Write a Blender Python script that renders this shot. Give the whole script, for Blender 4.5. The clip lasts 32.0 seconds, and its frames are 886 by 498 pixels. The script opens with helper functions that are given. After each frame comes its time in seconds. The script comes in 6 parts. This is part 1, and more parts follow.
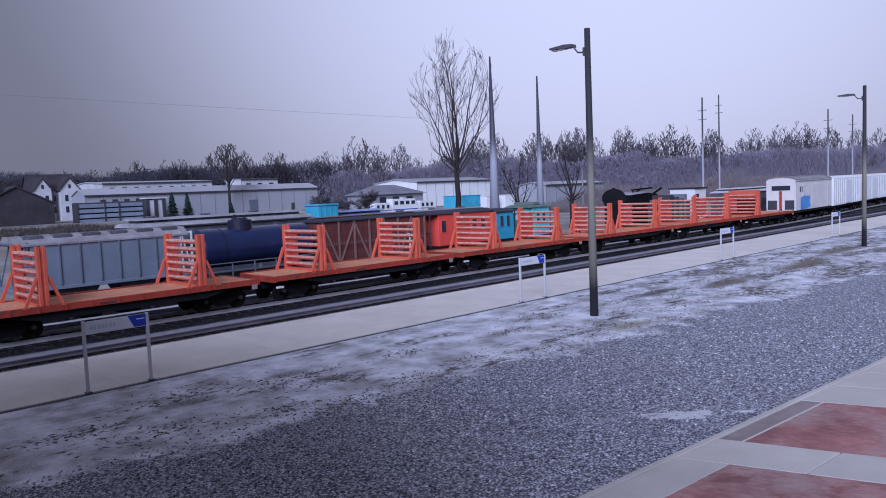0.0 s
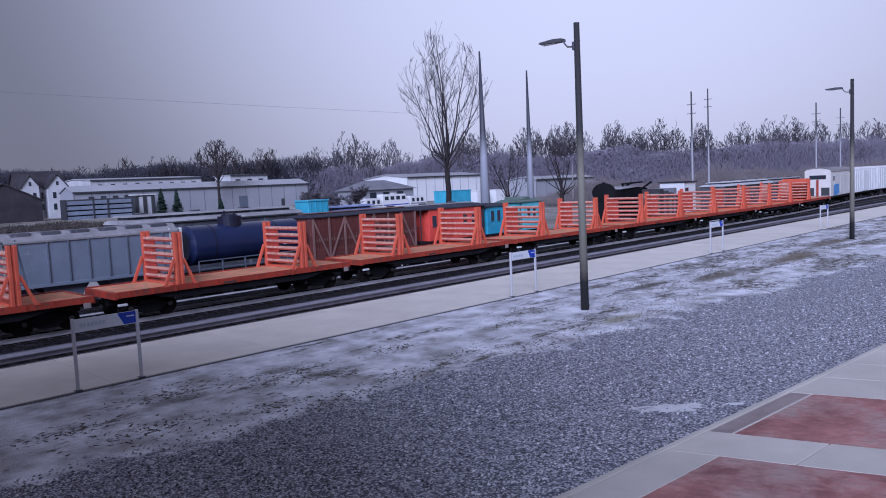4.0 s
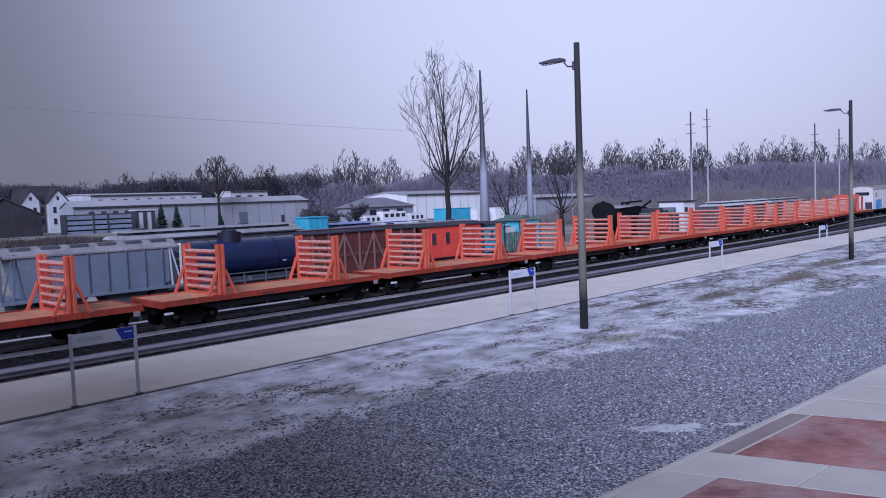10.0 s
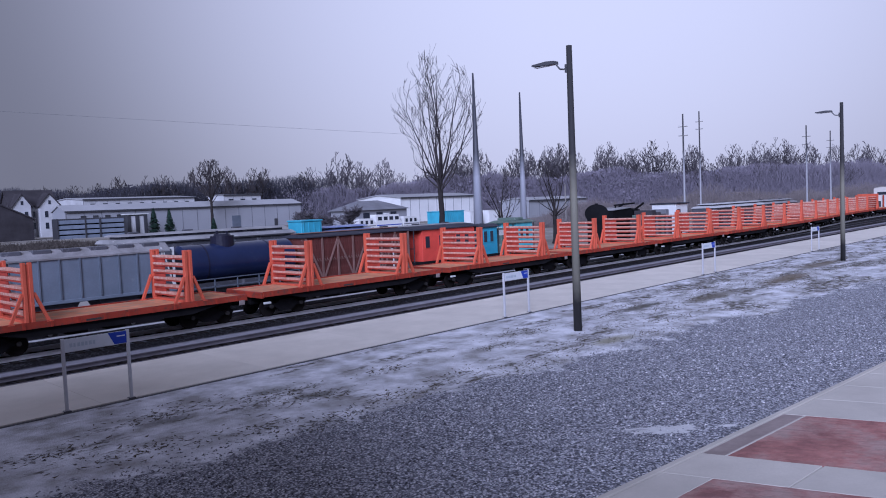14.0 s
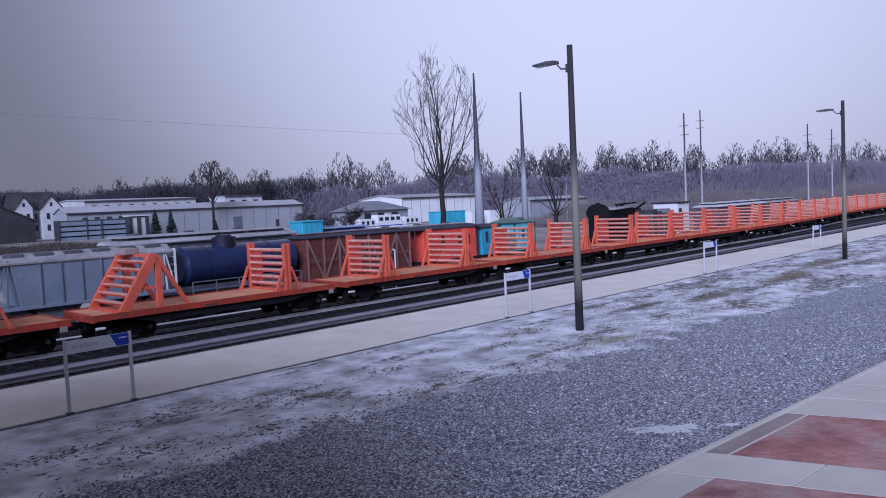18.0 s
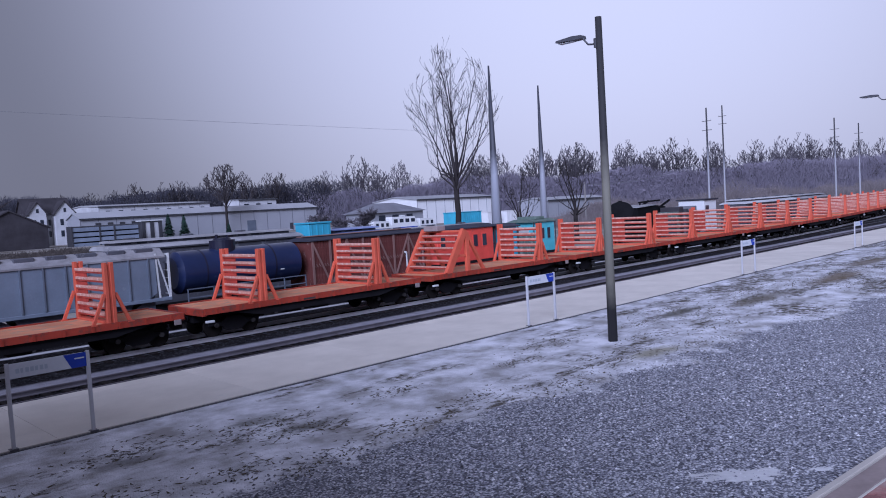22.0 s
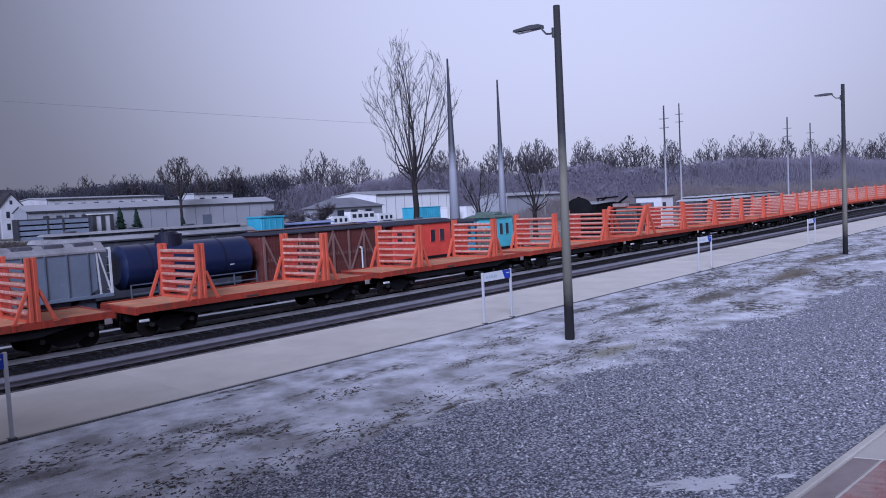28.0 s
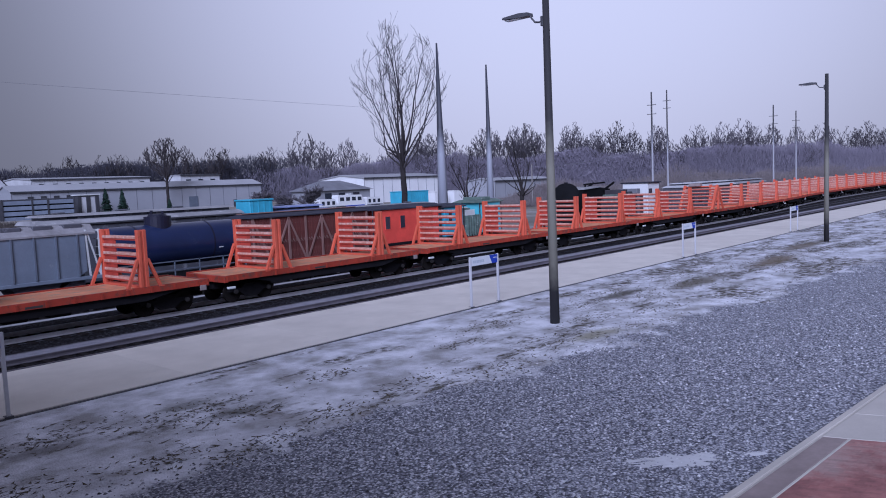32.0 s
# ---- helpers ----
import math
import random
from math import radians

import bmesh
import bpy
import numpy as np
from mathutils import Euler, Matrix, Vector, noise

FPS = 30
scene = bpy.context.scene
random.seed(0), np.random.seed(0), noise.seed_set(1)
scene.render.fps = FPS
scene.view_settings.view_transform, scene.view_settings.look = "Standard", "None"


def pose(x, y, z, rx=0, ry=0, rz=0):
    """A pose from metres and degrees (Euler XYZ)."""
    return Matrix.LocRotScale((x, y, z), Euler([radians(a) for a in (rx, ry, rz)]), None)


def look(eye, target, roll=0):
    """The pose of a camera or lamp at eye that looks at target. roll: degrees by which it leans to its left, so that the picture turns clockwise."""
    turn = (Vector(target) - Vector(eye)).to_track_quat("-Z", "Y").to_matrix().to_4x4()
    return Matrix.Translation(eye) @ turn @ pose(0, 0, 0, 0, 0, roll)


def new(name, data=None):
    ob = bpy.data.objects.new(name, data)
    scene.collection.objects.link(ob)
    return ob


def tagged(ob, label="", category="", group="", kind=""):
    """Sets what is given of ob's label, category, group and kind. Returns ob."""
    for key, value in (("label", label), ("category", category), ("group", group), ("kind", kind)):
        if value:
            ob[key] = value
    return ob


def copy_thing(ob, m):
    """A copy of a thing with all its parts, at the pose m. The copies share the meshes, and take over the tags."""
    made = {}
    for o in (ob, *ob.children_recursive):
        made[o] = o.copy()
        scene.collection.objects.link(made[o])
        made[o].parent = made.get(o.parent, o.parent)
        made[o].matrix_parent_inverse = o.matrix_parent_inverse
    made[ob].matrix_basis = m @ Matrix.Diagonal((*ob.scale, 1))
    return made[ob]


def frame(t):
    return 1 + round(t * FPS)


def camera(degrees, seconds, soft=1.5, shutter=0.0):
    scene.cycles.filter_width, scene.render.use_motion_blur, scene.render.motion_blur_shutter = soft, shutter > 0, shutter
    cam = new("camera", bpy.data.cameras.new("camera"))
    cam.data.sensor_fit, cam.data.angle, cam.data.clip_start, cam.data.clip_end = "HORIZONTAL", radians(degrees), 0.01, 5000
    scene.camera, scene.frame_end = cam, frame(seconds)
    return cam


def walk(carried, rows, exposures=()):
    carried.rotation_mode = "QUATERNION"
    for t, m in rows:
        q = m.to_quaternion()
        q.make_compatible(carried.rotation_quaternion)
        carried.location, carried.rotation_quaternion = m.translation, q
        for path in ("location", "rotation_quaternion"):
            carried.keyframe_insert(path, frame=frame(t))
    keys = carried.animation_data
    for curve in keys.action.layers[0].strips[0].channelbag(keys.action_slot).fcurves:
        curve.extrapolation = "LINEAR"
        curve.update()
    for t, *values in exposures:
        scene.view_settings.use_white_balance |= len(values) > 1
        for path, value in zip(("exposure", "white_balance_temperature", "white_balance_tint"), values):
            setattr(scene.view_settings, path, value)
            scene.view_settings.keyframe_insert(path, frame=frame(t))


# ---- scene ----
# Camera: held beside the station, first on one spot, later drifting a little towards the tracks.
# Each row: seconds, heading from the track's line, tilt down, lean (radians), eye in metres.
PATH = [
    (0, 0.7977, 0.0799, -0.0415, 0.000, 0.000, 4.827),
    (0.5, 0.8008, 0.0847, -0.0490, 0.000, 0.000, 4.827),
    (1, 0.8019, 0.0878, -0.0527, 0.000, 0.000, 4.827),
    (1.5, 0.8021, 0.0914, -0.0522, 0.000, 0.000, 4.827),
    (2, 0.7966, 0.0910, -0.0515, 0.000, 0.000, 4.827),
    (2.5, 0.7938, 0.0902, -0.0486, 0.000, 0.000, 4.827),
    (3, 0.7916, 0.0875, -0.0447, 0.000, 0.000, 4.827),
    (3.5, 0.7863, 0.0883, -0.0464, 0.000, 0.000, 4.827),
    (5.5, 0.7852, 0.0801, -0.0479, 0.000, 0.000, 4.827),
    (6, 0.7848, 0.0742, -0.0419, 0.000, 0.000, 4.827),
    (6.5, 0.7869, 0.0700, -0.0377, 0.000, 0.000, 4.827),
    (7, 0.7869, 0.0711, -0.0386, 0.000, 0.000, 4.827),
    (7.5, 0.7868, 0.0717, -0.0416, 0.000, 0.000, 4.827),
    (8, 0.7871, 0.0713, -0.0429, 0.000, 0.000, 4.827),
    (8.5, 0.7858, 0.0701, -0.0427, 0.000, 0.000, 4.827),
    (9, 0.7838, 0.0684, -0.0421, 0.000, 0.000, 4.827),
    (9.5, 0.7828, 0.0666, -0.0398, 0.000, 0.000, 4.827),
    (10, 0.7839, 0.0636, -0.0392, 0.000, 0.000, 4.827),
    (10.5, 0.7830, 0.0676, -0.0437, 0.000, 0.000, 4.827),
    (11, 0.7792, 0.0632, -0.0468, 0.000, 0.000, 4.827),
    (11.5, 0.7785, 0.0631, -0.0468, 0.000, 0.000, 4.827),
    (12, 0.7769, 0.0619, -0.0473, 0.000, 0.000, 4.827),
    (12.5, 0.7754, 0.0601, -0.0465, 0.000, 0.000, 4.827),
    (13, 0.7751, 0.0574, -0.0430, 0.000, 0.000, 4.827),
    (13.5, 0.7755, 0.0561, -0.0392, 0.000, 0.000, 4.827),
    (14, 0.7752, 0.0602, -0.0426, 0.000, 0.000, 4.827),
    (14.5, 0.7757, 0.0614, -0.0447, 0.000, 0.000, 4.827),
    (16.5, 0.7768, 0.0555, -0.0391, 0.000, 0.000, 4.827),
    (17, 0.7776, 0.0575, -0.0398, 0.000, 0.000, 4.827),
    (17.5, 0.7777, 0.0606, -0.0438, 0.000, 0.000, 4.827),
    (18, 0.7771, 0.0599, -0.0471, 0.000, 0.000, 4.827),
    (18.5, 0.7814, 0.0606, -0.0515, 0.000, 0.000, 4.827),
    (19, 0.7857, 0.0578, -0.0525, 0.000, 0.000, 4.827),
    (19.5, 0.7916, 0.0548, -0.0522, 0.767, 0.695, 4.728),
    (20, 0.7950, 0.0572, -0.0518, 1.914, 1.823, 4.620),
    (20.5, 0.7982, 0.0625, -0.0554, 2.275, 2.138, 4.602),
    (21, 0.7994, 0.0611, -0.0586, 2.263, 2.113, 4.602),
    (21.5, 0.7994, 0.0587, -0.0586, 2.341, 2.177, 4.613),
    (22, 0.7988, 0.0560, -0.0588, 2.332, 2.170, 4.613),
    (22.5, 0.7979, 0.0533, -0.0560, 2.356, 2.206, 4.618),
    (23, 0.7969, 0.0511, -0.0530, 2.319, 2.162, 4.608),
    (23.5, 0.7954, 0.0559, -0.0568, 2.383, 2.191, 4.599),
    (24, 0.7905, 0.0595, -0.0574, 2.501, 2.340, 4.590),
    (24.5, 0.8113, 0.0675, -0.0421, 3.472, 3.199, 4.528),
    (25, 0.8382, 0.0855, -0.0349, 3.804, 3.607, 4.435),
    (25.5, 0.8379, 0.0998, -0.0313, 3.716, 3.586, 4.429),
    (26, 0.7853, 0.0679, -0.0461, 3.522, 3.135, 4.499),
    (26.5, 0.7633, 0.0689, -0.0560, 3.474, 2.971, 4.514),
    (28.5, 0.7426, 0.0641, -0.0484, 3.062, 2.577, 4.542),
    (29, 0.7418, 0.0682, -0.0455, 3.088, 2.642, 4.546),
    (29.5, 0.7421, 0.0692, -0.0436, 3.126, 2.686, 4.554),
    (30, 0.7412, 0.0738, -0.0378, 3.078, 2.633, 4.555),
    (30.5, 0.7367, 0.0819, -0.0373, 2.910, 2.459, 4.552),
    (31, 0.7373, 0.0853, -0.0377, 2.831, 2.392, 4.592),
    (31.5, 0.7346, 0.0866, -0.0413, 2.827, 2.378, 4.574),
    (32, 0.7303, 0.0869, -0.0424, 2.799, 2.385, 4.592),
]


def eye_pose(h, p, r, x, y, z):
    way = Vector((math.cos(h) * math.cos(p), math.sin(h) * math.cos(p), -math.sin(p)))
    eye = Vector((x, y, z))
    return look(eye, eye + way * 10, math.degrees(r))


cam = camera(61.05, 32.0, soft=1.0)
walk(cam, [(row[0], eye_pose(*row[1:])) for row in PATH],
     [(0.0, 0.12, 4850, 25), (24.0, 0.11, 4850, 25), (29.0, 0.04, 4850, 25), (32.0, 0.03, 4850, 25)])

# ---- world and sun: a thin overcast, brighter towards the far end of the line ----
SUN_ELEVATION, SUN_HEADING = radians(29), radians(-146)
world = bpy.data.worlds.new("overcast_sky")
scene.world = world
world.use_nodes = True
wt = world.node_tree
wt.nodes.clear()
sky = wt.nodes.new("ShaderNodeTexSky")
sky.sky_type = "NISHITA"
sky.sun_disc = False
sky.sun_elevation = SUN_ELEVATION
sky.sun_rotation = radians(90) - SUN_HEADING
sky.air_density, sky.dust_density, sky.ozone_density = 1.0, 8.0, 1.0
veil = wt.nodes.new("ShaderNodeMix")
veil.data_type = "RGBA"
veil.inputs["Factor"].default_value = 0.90
veil.inputs["B"].default_value = (5.3, 4.82, 4.4, 1)
wt.links.new(sky.outputs["Color"], veil.inputs["A"])
# the cloud sheet thins out smoothly towards one side of the sky
way = wt.nodes.new("ShaderNodeTexCoord")
toward = wt.nodes.new("ShaderNodeVectorMath")
toward.operation = "DOT_PRODUCT"
toward.inputs[1].default_value = Vector((math.cos(radians(32)), math.sin(radians(32)), 0.36)).normalized()
wt.links.new(way.outputs["Generated"], toward.inputs[0])
thin = wt.nodes.new("ShaderNodeMapRange")
thin.interpolation_type = "SMOOTHSTEP"
thin.inputs["From Min"].default_value, thin.inputs["From Max"].default_value = 0.72, 1.06
thin.inputs["To Min"].default_value, thin.inputs["To Max"].default_value = 0.34, 1.32
wt.links.new(toward.outputs["Value"], thin.inputs["Value"])
bright = wt.nodes.new("ShaderNodeMath")
bright.operation = "MULTIPLY"
bright.inputs[1].default_value = 0.115
wt.links.new(thin.outputs["Result"], bright.inputs[0])
bg = wt.nodes.new("ShaderNodeBackground")
wt.links.new(bright.outputs["Value"], bg.inputs["Strength"])
wt.links.new(veil.outputs["Result"], bg.inputs["Color"])
wo = wt.nodes.new("ShaderNodeOutputWorld")
wt.links.new(bg.outputs["Background"], wo.inputs["Surface"])

sun_data = bpy.data.lights.new("sun", "SUN")
sun_data.energy, sun_data.angle, sun_data.color = 3.0, radians(34), (1.0, 0.97, 0.93)
sun = new("sun", sun_data)
sun.matrix_world = look((math.cos(SUN_HEADING) * math.cos(SUN_ELEVATION) * 60,
                         math.sin(SUN_HEADING) * math.cos(SUN_ELEVATION) * 60,
                         math.sin(SUN_ELEVATION) * 60), (0, 0, 0))


# ---- materials ----
def nodes_of(name):
    m = bpy.data.materials.new(name)
    m.use_nodes = True
    nt = m.node_tree
    return m, nt, nt.nodes["Principled BSDF"]


def noise_node(nt, vec, scale, detail=4, rough=0.6):
    n = nt.nodes.new("ShaderNodeTexNoise")
    n.inputs["Scale"].default_value = scale
    n.inputs["Detail"].default_value = detail
    n.inputs["Roughness"].default_value = rough
    nt.links.new(vec, n.inputs["Vector"])
    return n.outputs["Fac"]


def ramp_node(nt, fac, *stops):
    r = nt.nodes.new("ShaderNodeValToRGB")
    while len(r.color_ramp.elements) < len(stops):
        r.color_ramp.elements.new(0.5)
    for e, (p, c) in zip(r.color_ramp.elements, stops):
        e.position = p
        e.color = (*c, 1) if len(c) == 3 else c
    nt.links.new(fac, r.inputs["Fac"])
    return r.outputs["Color"]


def mix_node(nt, fac, a, b, kind="MIX"):
    n = nt.nodes.new("ShaderNodeMix")
    n.data_type, n.blend_type = "RGBA", kind
    for v, s in ((fac, n.inputs["Factor"]), (a, n.inputs["A"]), (b, n.inputs["B"])):
        if hasattr(v, "links"):
            nt.links.new(v, s)
        elif isinstance(v, tuple):
            s.default_value = (*v, 1)
        else:
            s.default_value = v
    return n.outputs["Result"]


def math_node(nt, op, a, b=0.0):
    n = nt.nodes.new("ShaderNodeMath")
    n.operation = op
    for v, s in ((a, n.inputs[0]), (b, n.inputs[1])):
        if hasattr(v, "links"):
            nt.links.new(v, s)
        else:
            s.default_value = v
    return n.outputs["Value"]


def bump_node(nt, bsdf, height, strength, distance=0.02):
    b = nt.nodes.new("ShaderNodeBump")
    b.inputs["Strength"].default_value = strength
    b.inputs["Distance"].default_value = distance
    nt.links.new(height, b.inputs["Height"])
    nt.links.new(b.outputs["Normal"], bsdf.inputs["Normal"])


def coords(nt):
    return nt.nodes.new("ShaderNodeTexCoord").outputs["Object"]


def paint(name, col, rough=0.6, metal=0.0, var=0.25, big=0.8, fine=14.0, wear=None, wear_at=0.62, bump=0.15, spread=0.12):
    """A painted, worn or plain surface: broad stains, fine grain and, where given, patches of another colour."""
    m, nt, b = nodes_of(name)
    v = coords(nt)
    broad, grain = noise_node(nt, v, big, 5), noise_node(nt, v, fine, 3)
    lo = tuple(c * (1 - var) for c in col)
    hi = tuple(min(1, c * (1 + var)) for c in col)
    c = ramp_node(nt, broad, (0.3, lo), (0.7, hi))
    c = mix_node(nt, math_node(nt, "MULTIPLY", grain, 0.5), c, tuple(x * 0.7 for x in col))
    if wear:
        k = ramp_node(nt, noise_node(nt, v, big * 3.1, 7, 0.7), (wear_at, (0, 0, 0)), (wear_at + 0.12, (1, 1, 1)))
        c = mix_node(nt, k, c, wear)
    info = nt.nodes.new("ShaderNodeObjectInfo")
    tone = math_node(nt, "ADD", math_node(nt, "MULTIPLY", info.outputs["Random"], spread), 1 - spread / 2)
    h = nt.nodes.new("ShaderNodeHueSaturation")
    nt.links.new(tone, h.inputs["Value"])
    nt.links.new(c, h.inputs["Color"])
    nt.links.new(h.outputs["Color"], b.inputs["Base Color"])
    b.inputs["Roughness"].default_value = rough
    b.inputs["Metallic"].default_value = metal
    b.inputs["Specular IOR Level"].default_value = 0.12 if rough >= 0.8 else 0.4
    bump_node(nt, b, grain, bump, 0.01)
    return m


def glass(name, col=(0.03, 0.035, 0.05)):
    m, nt, b = nodes_of(name)
    b.inputs["Base Color"].default_value = (*col, 1)
    b.inputs["Roughness"].default_value = 0.08
    b.inputs["IOR"].default_value = 1.5
    return m


M = {}
M["orange"] = paint("orange_rack_paint", (0.64, 0.118, 0.062), 0.55, var=0.22, big=1.3, wear=(0.42, 0.10, 0.05), wear_at=0.60)
M["orange_dark"] = paint("dark_orange_slat_paint", (0.42, 0.055, 0.035), 0.6, var=0.3, big=1.5, wear=(0.20, 0.04, 0.03), wear_at=0.58)
M["orange_sill"] = paint("orange_sill_paint", (0.36, 0.045, 0.022), 0.6, var=0.35, big=0.9, wear=(0.14, 0.05, 0.035), wear_at=0.52)
M["deck"] = paint("rusty_orange_deck", (0.66, 0.29, 0.16), 0.85, var=0.3, big=0.7, wear=(0.40, 0.28, 0.19), wear_at=0.5)
M["slat_top"] = paint("worn_slat_steel", (0.60, 0.29, 0.22), 0.6, var=0.25, big=2.0, wear=(0.66, 0.46, 0.40), wear_at=0.50)
M["under"] = paint("grimy_underframe_steel", (0.013, 0.012, 0.015), 0.9, var=0.4)
M["wheel"] = paint("dark_wheel_steel", (0.02, 0.017, 0.017), 0.8, 0.2, var=0.4)
M["bearing"] = paint("pale_bearing_cap", (0.055, 0.05, 0.05), 0.5, var=0.2)
M["rail"] = paint("rolled_rail_steel", (0.66, 0.64, 0.67), 0.38, 0.45, var=0.2, wear=(0.18, 0.10, 0.07), wear_at=0.66)
M["rail_dull"] = paint("dull_brown_rail_steel", (0.17, 0.155, 0.18), 0.6, 0.2, var=0.3, wear=(0.10, 0.08, 0.085), wear_at=0.58)
M["tie"] = paint("creosoted_timber", (0.020, 0.017, 0.018), 0.9, var=0.45, big=2.0, wear=(0.11, 0.11, 0.13), wear_at=0.68)
M["white_post"] = paint("white_sign_post_paint", (0.56, 0.56, 0.60), 0.4, var=0.08)
M["sign_white"] = paint("white_sign_face", (0.68, 0.70, 0.75), 0.35, var=0.06)
M["sign_blue"] = paint("blue_sign_face", (0.02, 0.05, 0.42), 0.35, var=0.12)
M["sign_text"] = paint("grey_sign_lettering", (0.48, 0.53, 0.60), 0.5, var=0.1)
M["pole_grey"] = paint("silvered_wood_pole", (0.25, 0.235, 0.23), 0.9, var=0.25, big=0.6, fine=30)


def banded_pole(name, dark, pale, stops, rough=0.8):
    """A pole with its backlit look put into the colour: bands of two tones up the shaft, with ragged joins and a fine
    upright grain.
    """
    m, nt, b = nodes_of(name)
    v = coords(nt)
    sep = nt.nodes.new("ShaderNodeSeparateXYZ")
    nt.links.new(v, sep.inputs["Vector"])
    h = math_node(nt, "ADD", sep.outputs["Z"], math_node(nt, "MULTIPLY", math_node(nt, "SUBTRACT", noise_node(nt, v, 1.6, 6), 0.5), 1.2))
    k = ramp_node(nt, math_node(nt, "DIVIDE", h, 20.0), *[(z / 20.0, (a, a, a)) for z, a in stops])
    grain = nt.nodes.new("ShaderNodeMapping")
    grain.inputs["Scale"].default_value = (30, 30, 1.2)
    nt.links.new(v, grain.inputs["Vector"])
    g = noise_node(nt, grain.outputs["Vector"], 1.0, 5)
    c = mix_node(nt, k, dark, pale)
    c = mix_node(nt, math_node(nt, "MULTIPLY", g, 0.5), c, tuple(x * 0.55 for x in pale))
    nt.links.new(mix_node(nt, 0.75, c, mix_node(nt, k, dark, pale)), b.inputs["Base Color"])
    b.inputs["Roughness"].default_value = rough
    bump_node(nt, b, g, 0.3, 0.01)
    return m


# tone bands put the contrast against sky, woods and ground into the colour
M["lamp_pole"] = banded_pole("backlit_tone_wood_pole", (0.022, 0.021, 0.026), (0.21, 0.20, 0.165), ((0.9, 0.0), (1.9, 1.0), (5.0, 1.0), (6.4, 0.0)))
M["tall_pole"] = banded_pole("backlit_tone_steel", (0.035, 0.036, 0.05), (0.34, 0.35, 0.41), ((8.2, 1.0), (10.4, 0.0)), 0.55)
M["utility_pole"] = banded_pole("backlit_tone_line_pole", (0.05, 0.048, 0.055), (0.36, 0.36, 0.40), ((10.5, 1.0), (13.5, 0.0)))
M["lamp_grey"] = paint("grey_lamp_housing", (0.10, 0.10, 0.115), 0.5, 0.3, var=0.15)
M["pole_steel"] = paint("galvanised_pole_steel", (0.25, 0.255, 0.28), 0.55, 0.35, var=0.25, big=0.3, wear=(0.20, 0.18, 0.17), wear_at=0.6)
M["walk_concrete"] = paint("weathered_walk_concrete", (0.54, 0.505, 0.47), 0.85, var=0.14, big=0.5, fine=25, wear=(0.44, 0.425, 0.42), wear_at=0.62, spread=0.08)
M["concrete"] = paint("pale_concrete", (0.69, 0.645, 0.595), 0.85, var=0.12, big=0.5, fine=25, wear=(0.54, 0.52, 0.52), wear_at=0.63, spread=0.08)
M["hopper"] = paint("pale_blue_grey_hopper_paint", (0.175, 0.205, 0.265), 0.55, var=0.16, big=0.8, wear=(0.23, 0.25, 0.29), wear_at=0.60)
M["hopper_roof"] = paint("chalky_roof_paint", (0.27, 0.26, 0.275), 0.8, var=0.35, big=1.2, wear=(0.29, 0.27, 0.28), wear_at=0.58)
# darker copy of the hopper paint; the ribs' shade is in the colour
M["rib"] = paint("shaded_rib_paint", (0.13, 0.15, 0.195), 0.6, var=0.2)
M["frame_white"] = paint("dirty_white_frame_paint", (0.62, 0.63, 0.64), 0.6, var=0.2)
M["tank"] = paint("navy_tank_paint", (0.016, 0.024, 0.075), 0.3, var=0.3, big=0.5, wear=(0.04, 0.05, 0.095), wear_at=0.6)
M["tank_dark"] = paint("black_tank_band", (0.012, 0.012, 0.03), 0.45, var=0.3)
M["boxcar"] = paint("faded_boxcar_red_wood", (0.115, 0.038, 0.034), 0.85, var=0.35, big=1.0, wear=(0.30, 0.22, 0.20), wear_at=0.58)
M["boxcar_brace"] = paint("bleached_brace_steel", (0.22, 0.125, 0.11), 0.7, var=0.3)
M["roof_blue"] = paint("blue_grey_roof_sheet", (0.16, 0.20, 0.40), 0.45, var=0.3, big=0.5, wear=(0.45, 0.47, 0.58), wear_at=0.56)
M["roof_dark"] = paint("tarred_roof", (0.05, 0.05, 0.068), 0.9, var=0.3)
M["caboose_red"] = paint("bright_caboose_red", (0.74, 0.085, 0.06), 0.5, var=0.18, wear=(0.45, 0.07, 0.06), wear_at=0.62)
M["teal"] = paint("turquoise_caboose_paint", (0.13, 0.50, 0.60), 0.5, var=0.18, wear=(0.25, 0.55, 0.62), wear_at=0.6)
M["green_grey"] = paint("grey_green_wagon_paint", (0.13, 0.175, 0.155), 0.8, var=0.4, big=1.5, wear=(0.33, 0.36, 0.34), wear_at=0.55)
M["caboose_cyan"] = paint("weathered_cyan_blue_paint", (0.065, 0.36, 0.54), 0.55, var=0.25, big=1.2, wear=(0.16, 0.30, 0.38), wear_at=0.58)
M["black"] = paint("soot_black_boiler_paint", (0.008, 0.008, 0.010), 0.8, var=0.4)
M["cyan"] = paint("cyan_sheet_paint", (0.085, 0.40, 0.56), 0.5, var=0.2, wear=(0.16, 0.36, 0.46), wear_at=0.58)
M["brick_wall"] = paint("brown_shade_block_brick", (0.22, 0.12, 0.095), 0.85, var=0.3, big=0.5, fine=9, wear=(0.30, 0.20, 0.17), wear_at=0.6)
M["white_wall"] = paint("white_cladding", (0.74, 0.74, 0.76), 0.6, var=0.1, big=0.2)
M["cream_wall"] = paint("dulled_cream_car_paint", (0.66, 0.63, 0.61), 0.6, var=0.12, big=0.4, wear=(0.50, 0.46, 0.44), wear_at=0.64)
# white cladding with the left side's dimmer light put into its tone
M["dim_white"] = paint("dim_white_cladding", (0.52, 0.52, 0.55), 0.7, var=0.15, big=0.3)
